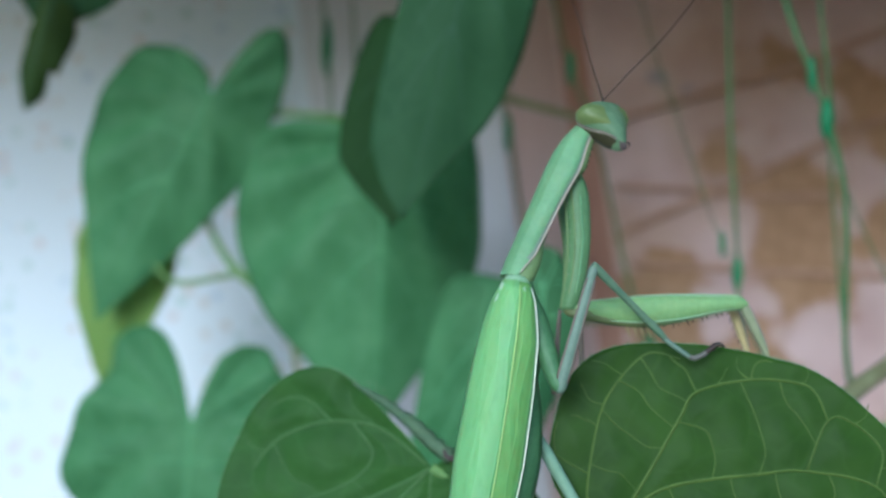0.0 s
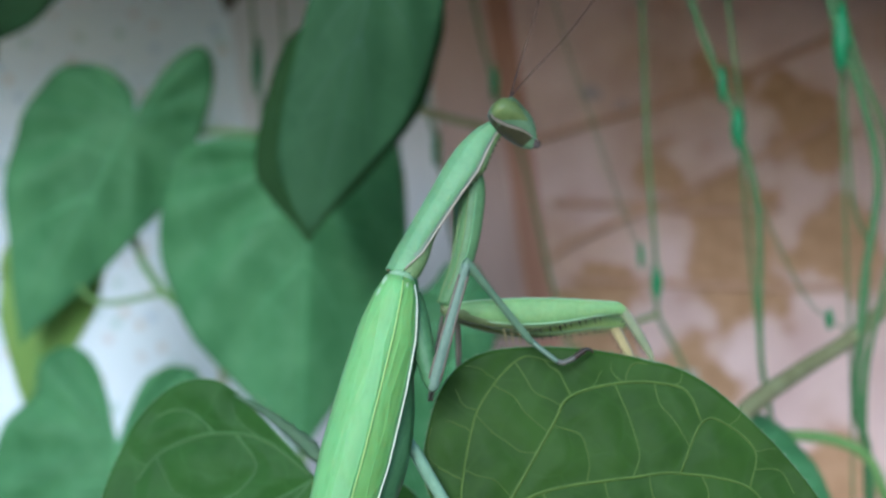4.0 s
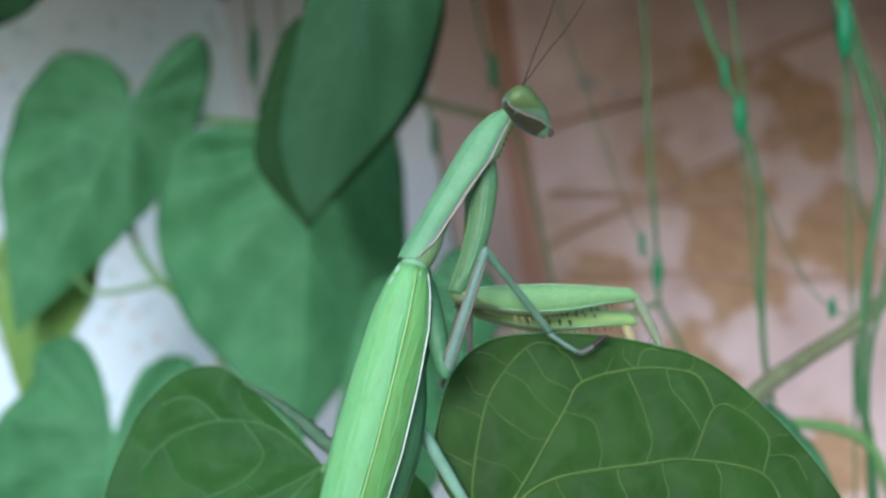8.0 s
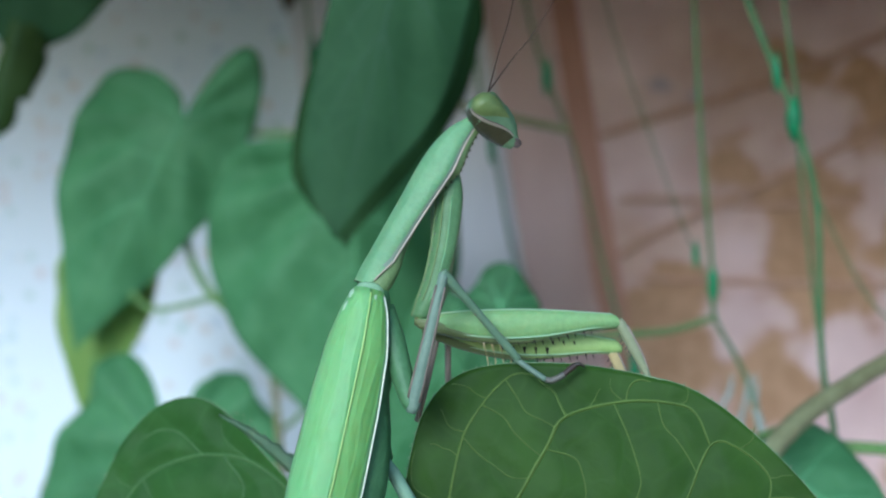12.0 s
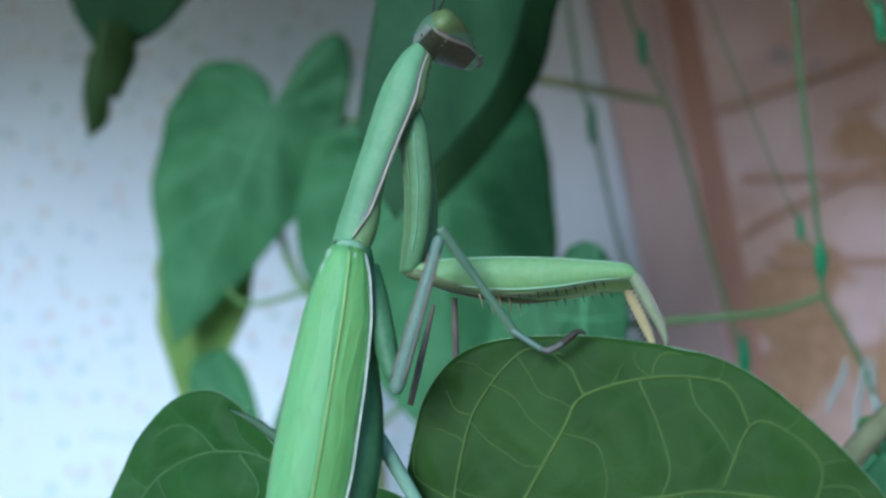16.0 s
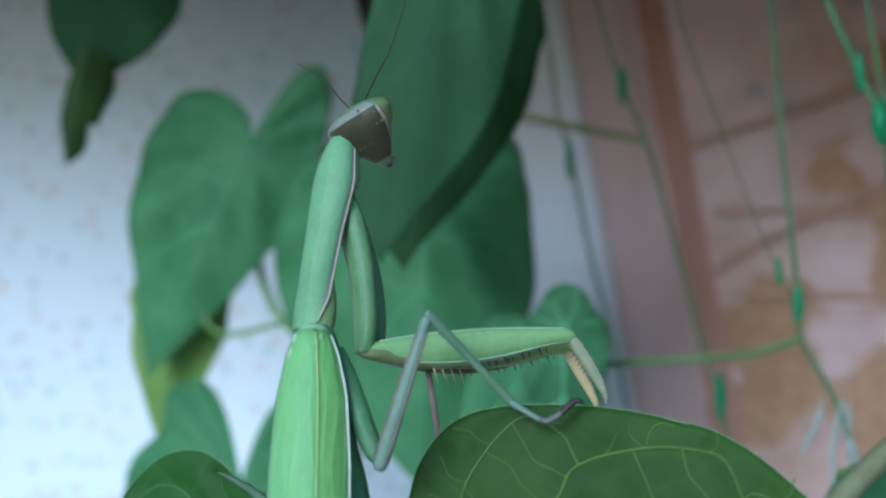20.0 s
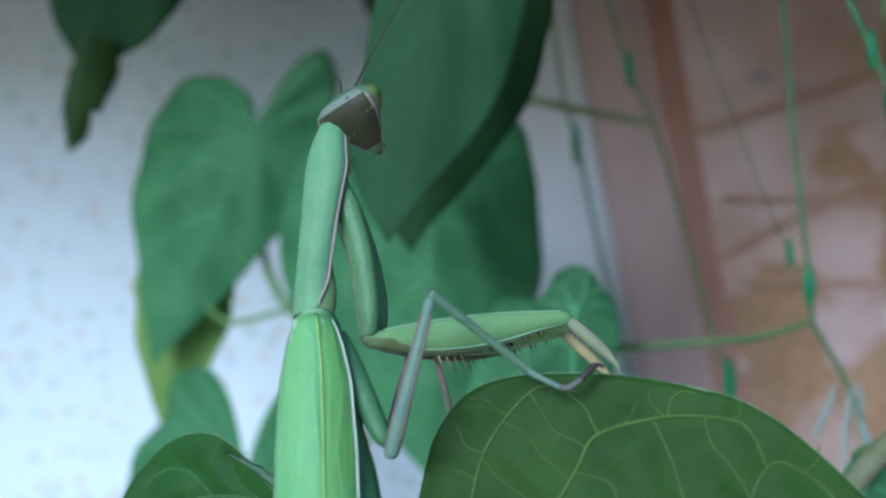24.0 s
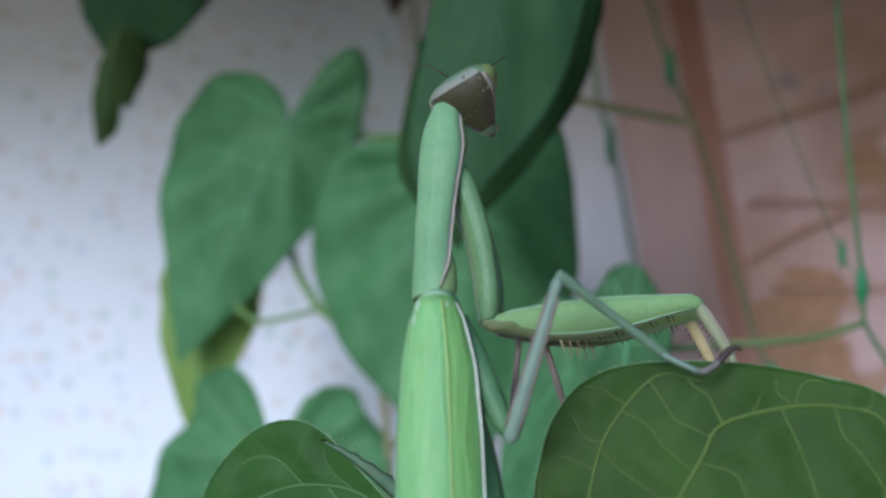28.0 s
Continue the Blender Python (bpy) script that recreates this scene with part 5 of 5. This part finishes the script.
    for k in (0, 1):
        cx = part("fore_coxa", loft(between(coxa)), SKIN_COXA, top, "darker green hip of the grasping leg" if k == 0 else "")
        P["fore_coxa", k] = cx
        part("coxa_line", tube(bmesh.new(), spline([Vector((-0.25 * a + sx, -b * 0.95, z)) * CM for z, a, b, sx in coxa[2:-1]], 5), [0.012 * CM, 0.012 * CM], 5), SKIN, cx, "pale line along the hip")
        part("coxa_groove", tube(bmesh.new(), spline([Vector((0.42 * a + sx, -b * 0.9, z)) * CM for z, a, b, sx in coxa[1:-1]], 5), [0.02 * CM, 0.016 * CM], 6, 0.5), SKIN_BREAST, cx, "olive groove along the hip")
        part("coxa_edge", tube(bmesh.new(), spline([Vector((0.97 * a + sx, -b * 0.2, z)) * CM for z, a, b, sx in coxa[1:]], 5), [0.02 * CM, 0.016 * CM], 6), SKIN_BREAST, cx, "brownish front edge of the hip")
        for i in range(7):
            z = 0.35 + 0.19 * i
            bm = bmesh.new()
            bmesh.ops.create_uvsphere(bm, u_segments=6, v_segments=5, radius=0.011 * CM)
            bmesh.ops.translate(bm, verts=bm.verts, vec=Vector((np.interp(z, [q[0] for q in coxa], [q[1] * 0.8 + q[3] for q in coxa]), -0.068, z)) * CM)
            part("tubercle", bm, SKIN_BAND, cx, "small pale dot")
        f = part("fore_femur", loft(between(femur)), SKIN_FEMUR if k == 0 else SKIN_YELLOW, top, "broad green grasping thigh with black spines" if k == 0 else "yellowish inner side of the other grasping thigh")
        P["fore_femur", k] = f
        part("femur_ridge", tube(bmesh.new(), spline([Vector((-a + sx + 0.0, -0.02, z)) * CM for z, a, b, *s in femur[1:-1] for sx in [s[0] if s else 0]], 4), [0.012 * CM, 0.01 * CM], 5), PALE_GREEN, f, "pale upper edge")
        line = spline([Vector((a * 0.7 + sx, -b * 0.76, z)) * CM for z, a, b, *s in femur[1:-1] for sx in [s[0] if s else 0]], 4)
        part("femur_groove", tube(bmesh.new(), line, [0.013 * CM * math.sin(math.pi * (i + 0.4) / len(line)) for i in range(len(line))], 6), PALE_GREEN, f, "pale lower ridge")
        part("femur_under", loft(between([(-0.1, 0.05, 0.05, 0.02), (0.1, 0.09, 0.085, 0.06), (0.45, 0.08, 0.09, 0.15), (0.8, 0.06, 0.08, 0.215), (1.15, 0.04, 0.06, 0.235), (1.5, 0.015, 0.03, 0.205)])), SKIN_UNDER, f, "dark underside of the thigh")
        low = lambda z: float(np.interp(z, [q[0] for q in femur], [q[1] + (q[3] if len(q) > 3 else 0) for q in femur])) - 0.015
        spines(f, "spine", [((low(0.95 + 0.1 * i), -0.04 + 0.08 * (i % 2), 0.95 + 0.1 * i), (1, -0.3 + 0.6 * (i % 2), 0.35)) for i in range(12)], 0.09, 0.011, SPINE)
        if k:
            spines(f, "black_spine", [((0.12 - 0.01 * i, -0.1, 0.9 + 0.14 * i), (0.8, -0.7, 0.1)) for i in range(5)], 0.1, 0.022, SPINE)
            spines(f, "black_spine", [((0.02 - 0.01 * i, -0.105, 1.0 + 0.13 * i), (0.7, -0.7, 0.3)) for i in range(7)], 0.07, 0.013, SPINE)
        spines(f, "large_spine", [((0.21, -0.03 + 0.03 * i, 0.72 + 0.1 * i), (1, 0, 0.3)) for i in range(4)], 0.22, 0.014, SKIN_ORANGE)
        tib = part("fore_tibia", loft(between([(-0.05, 0.05, 0.045), (0.08, 0.066, 0.05), (0.4, 0.062, 0.045, 0.01), (0.62, 0.05, 0.04, 0.02), (0.76, 0.032, 0.028, 0.04), (0.84, 0.008, 0.008, 0.09)])), SKIN_TIBIA if k == 0 else SKIN_ORANGE, top, "hooked straw-coloured shin" if k == 0 else "hooked orange shin of the other leg")
        P["fore_tibia", k] = tib
        part("tibia_edge", tube(bmesh.new(), spline([Vector(q) * CM for q in ((-0.055, -0.02, 0.05), (-0.056, -0.02, 0.25), (-0.046, -0.02, 0.45), (-0.02, -0.02, 0.65))], 5), [0.016 * CM, 0.01 * CM], 6), SKIN_PINK, tib, "pinkish outer edge")
        spines(tib, "spine", [((0.068, 0.03 * (-1) ** i, 0.12 + 0.055 * i), (1, 0, 0.5)) for i in range(10)], 0.055, 0.01, SKIN_BROWN)
        bm = bmesh.new()
        bmesh.ops.create_uvsphere(bm, u_segments=12, v_segments=10, radius=0.085 * CM)
        bmesh.ops.scale(bm, verts=bm.verts, vec=(1, 1, 3.1))
        bmesh.ops.translate(bm, verts=bm.verts, vec=Vector((0.065, -0.01, 0.18)) * CM)
        part("trochanter", bm, SKIN_UNDER, P["fore_femur", k], "brownish joint between hip and thigh")
    # middle leg on the near side
    P["mid_coxa"] = part("mid_coxa", loft(between([(0, 0.14, 0.12), (0.4, 0.155, 0.12), (0.95, 0.125, 0.1), (1.2, 0.095, 0.085), (1.3, 0.045, 0.045)])), SKIN_DARK, top, "dark green hip of the middle leg")
    P["mid_femur"] = part("mid_femur", loft(between([(-0.04, 0.05, 0.05), (0.1, 0.085, 0.07), (0.8, 0.072, 0.06), (1.4, 0.058, 0.05), (1.58, 0.062, 0.055), (1.64, 0.03, 0.03)])), SKIN_DULL, top, "thin grey-green thigh")
    for q in (-1, 1):
        part("thigh_line", tube(bmesh.new(), [Vector((q * (0.068 - 0.016 * i / 8), -0.03 + 0.005 * i / 8, 0.1 + 0.17 * i)) * CM for i in range(9)], [0.022 * CM, 0.016 * CM], 6), SKIN_SHIN, P["mid_femur"], "pinkish brown edge of the thigh")
    P["mid_tibia"] = part("mid_tibia", loft(between([(-0.03, 0.05, 0.05), (0.1, 0.058, 0.05), (0.7, 0.045, 0.04), (1.25, 0.05, 0.045), (1.43, 0.04, 0.04)])), SKIN_SHANK, top, "thin green shin")
    steps = [((-0.02, 0, -0.05), (0.08, -0.03, 0.12), (0.19, -0.06, 0.33)), ((0.19, -0.06, 0.33), (0.195, -0.06, 0.4), (0.17, -0.06, 0.45)), ((0.17, -0.06, 0.45), (0.14, -0.06, 0.5), (0.11, -0.05, 0.54)), ((0.11, -0.05, 0.54), (0.05, -0.04, 0.6), (0.0, -0.02, 0.66))]
    tarsus = part("mid_tarsus", tube(bmesh.new(), spline([Vector(q) * CM for q in steps[0]], 5), [0.038 * CM, 0.032 * CM], 8), SKIN_DULL, top, "jointed grey foot gripping the leaf edge")
    P["mid_tarsus"] = tarsus
    for q, m, label in zip(steps[1:], (SKIN_FOOT, SKIN_FOOT, FEELER), ("greyish brown foot joint", "greyish brown foot joint", "blackish last foot joint")):
        part("foot_joint", tube(bmesh.new(), spline([Vector(v) * CM for v in q], 4), [0.034 * CM, 0.04 * CM], 8), m, tarsus, label)
    for s in (-1, 1):
        part("claw", tube(bmesh.new(), spline([Vector(q) * CM for q in ((0.0, -0.02, 0.64), (-0.03, -0.02 + 0.03 * s, 0.72), (0.0, -0.02 + 0.04 * s, 0.78))], 4), [0.034 * CM, 0.012 * CM], 6), SPINE, tarsus, "black claw")
    # legs that show less
    thin = [(0, 0.035, 0.035), (0.5, 0.04, 0.035), (1.2, 0.032, 0.03), (1.6, 0.022, 0.022)]
    P["far_femur"] = part("far_mid_femur", loft(between([(z * 0.72, a, b) for z, a, b in thin])), SKIN_SHIN, top, "pinkish brown thigh of the far middle leg")
    P["far_tibia"] = part("far_mid_tibia", loft(between(thin)), SKIN_SHIN, top, "brownish shin of the far middle leg")
    P["hind_coxa"] = part("hind_coxa", loft(between([(0, 0.1, 0.1), (0.5, 0.1, 0.09), (0.9, 0.07, 0.07)])), SKIN_DARK, top, "dark hip of the hind leg")
    P["hind_femur"] = part("hind_femur", loft(between([(0, 0.06, 0.06), (0.3, 0.085, 0.075), (1.2, 0.07, 0.06), (1.9, 0.05, 0.05)])), SKIN_MINT, top, "mint green thigh of the hind leg")
    P["left_tarsus"] = part("hind_tarsus", tube(bmesh.new(), spline([Vector(q) * CM for q in ((0, 0, 0), (0.05, 0, 0.15), (-0.02, 0, 0.3), (0.04, 0, 0.42))], 4), [0.05 * CM, 0.03 * CM], 6), SKIN_BROWN, top, "brown foot on the edge of the other leaf")
    return top, P


def motions():
    P = THE_MANTIS[1]
    rows = {}

    def put(key, t, m):
        rows.setdefault(key, []).append((t, m))
    for t in TIMES:
        w, n = joint(W, "W", t), joint(N, "N", t)
        n = reach(w, n, 2.28, t)
        cf, ft, tt = joint(CF, "CF", t), joint(FT, "FT", t), joint(TT, "TT", t)
        far = reach(cf, ft, 2.34, t) - ft
        ft, tt = ft + far, tt + far * (1 if far.length else 0)
        ml, mk, mt, cl = joint(ML, "ML", t), joint(MK, "MK", t), joint(MT, "MT", t), joint(CL, "CL", t)
        b = joint(B, "B", t)
        roll, = lerp_rows(BODY_ROLL, t)
        put("abdomen", t, bone(w, b, -roll))
        put("prothorax", t, bone(w, n, lerp_rows(PRO_ROLL, t)[0]))
        turn, nod, lean = lerp_rows(HEAD_TURN, t)
        h = pose(0, 0, 0, 0, 0, turn) @ pose(0, 0, 0, -nod, lean, 0)
        h.translation = (n + Vector((0.26, -0.05, 0.04))) * CM
        put("head", t, h)
        up = lerp_rows(ANTENNAE, t)
        for k in (0, 1):
            root = h @ (Vector((0.06 - 0.12 * k, -0.12, 0.2)) * CM) / CM
            put(("antenna", k), t, bone(root, root + Vector(up[3 * k:3 * k + 3])))
        hip = w.lerp(n, 0.66) + Vector((float(np.interp(t, (13, 18.5), (0.17, 0.11))), 0.08, -0.02))
        spin = float(np.interp(t, (13, 18.5), (0, 20)))
        put(("fore_coxa", 0), t, bone(hip, cf, spin))
        put(("fore_femur", 0), t, bone(cf, ft))
        put(("fore_tibia", 0), t, bone(ft, tt))
        o1, o2 = FAR_SHIFT(t)
        put(("fore_coxa", 1), t, bone(hip + Vector((-0.12, 0.3, 0)), cf + o1))
        put(("fore_femur", 1), t, bone(cf + o1, ft + o2))
        put(("fore_tibia", 1), t, bone(ft + o2, tt + o2 + Vector((-0.06, 0.1, 0.0))))
        side = (b - w).normalized()
        put("mid_coxa", t, bone(w + side * 0.3 + Vector((0.18, 0.1, 0)), ml))
        put("mid_femur", t, bone(ml, mk))
        put("mid_tibia", t, bone(mk, mt))
        put("mid_tarsus", t, bone(mt, cl))
        a, c = lerp_rows(FAR_LEG, t)
        put("far_femur", t, bone(Vector((c, 0.4, -1.78)), Vector((a, 0.4, -0.6))))
        a, b2, c, d = lerp_rows(FAR_SHIN, t)
        put("far_tibia", t, bone(Vector((a, 0.65, b2)), Vector((c, 0.65, d))))
        hx = Vector(lerp_rows(((0, -0.3, -2.2), (13, -0.3, -2.15), (16, -0.45, -1.85), (18.5, -0.65, -2.0), (28, -0.7, -2.1)), t)).to_3d()
        a = Vector((hx.x, -0.28, hx.y))
        put("hind_coxa", t, bone(w + side * 1.3 + Vector((0.2, 0.15, 0)), a + Vector((0.02, 0.05, 0))))
        put("hind_femur", t, bone(a, a + Vector((0.58, -0.05, -0.95))))
        sx, sz = lerp_rows(SWAY, t)
        put("left_tarsus", t, bone(Vector((-1.25 + sx, 1.4, -3.0 + sz)), Vector((-1.62 + sx, 1.7, -2.8 + sz))))
    for key, r in rows.items():
        walk(P[key], r)
    for ob in SWAYING:
        base = ob.matrix_world.copy()
        walk(ob, [(t, Matrix.Translation((x * CM, 0, z * CM)) @ base) for t, x, z in SWAY])


ANTENNAE = ((0, -0.38, 0, 1, 0.75, 0, 0.9), (2, -0.38, 0.2, 1, 0.7, 0, 0.8), (3, 0.0, 0.2, 1, 0.6, 0.1, 0.7), (6, 0.35, 0.2, 1, 0.6, 0.2, 0.9), (11, 0.25, 0.3, 1, 0.5, 0.5, 0.8),
            (13.5, 0.1, 0.6, 1, 0.5, 0.5, 0.9), (16, 0.0, 0.6, 1, 0.2, 1, 0.9), (18, -0.1, 1, 0.6, 0.2, 1, 0.8), (19, -0.25, 1.5, 0.15, 0.42, 0.2, 1), (20, -0.6, 0.9, 0.45, 0.08, 1, 0.9), (23, -0.4, 1.5, 0.4, 0.42, 0.2, 1), (27, -0.7, 1.1, 0.5, 0.35, 0.7, 1), (28, -0.6, 1.3, 0.35, 0.1, 1.5, 0.4))


# far middle leg: x of the upper and lower end of its thigh; x and z of both ends of its shin
FAR_LEG = ((0, 0.03, -0.03), (8, 0.25, 0.0), (12, 0.3, 0.0), (17, 0.15, -0.18), (18.5, -0.08, -0.42), (25, -0.2, -0.54), (28, -0.24, -0.36))
FAR_SHIN = ((0, 0.3, -0.5, 0.4, -1.9), (8, 0.37, -0.5, 0.37, -1.9), (12, 0.37, -0.45, 0.36, -1.9), (17, 0.34, -0.65, 0.33, -1.9), (18.5, 0.12, -0.68, 0.27, -1.9), (20, 0.1, -0.68, 0.27, -1.9), (25, -0.03, -0.8, 0.25, -1.9), (28, 0.0, -0.9, 0.3, -1.9))


def FAR_SHIFT(t):
    """How far the far grasping leg stands from the near one: it drops while the legs are held apart."""
    d, = lerp_rows(((0, 0.0), (3, 0.1), (6, 0.33), (13.5, 0.33), (15.5, 0.12), (28, 0.14)), t)
    return Vector((0.05, 0.4, -0.03 - d * 0.3)), Vector((-0.1, 0.35, -d))


setting()
foliage()
strands()
THE_MANTIS = mantis()
motions()
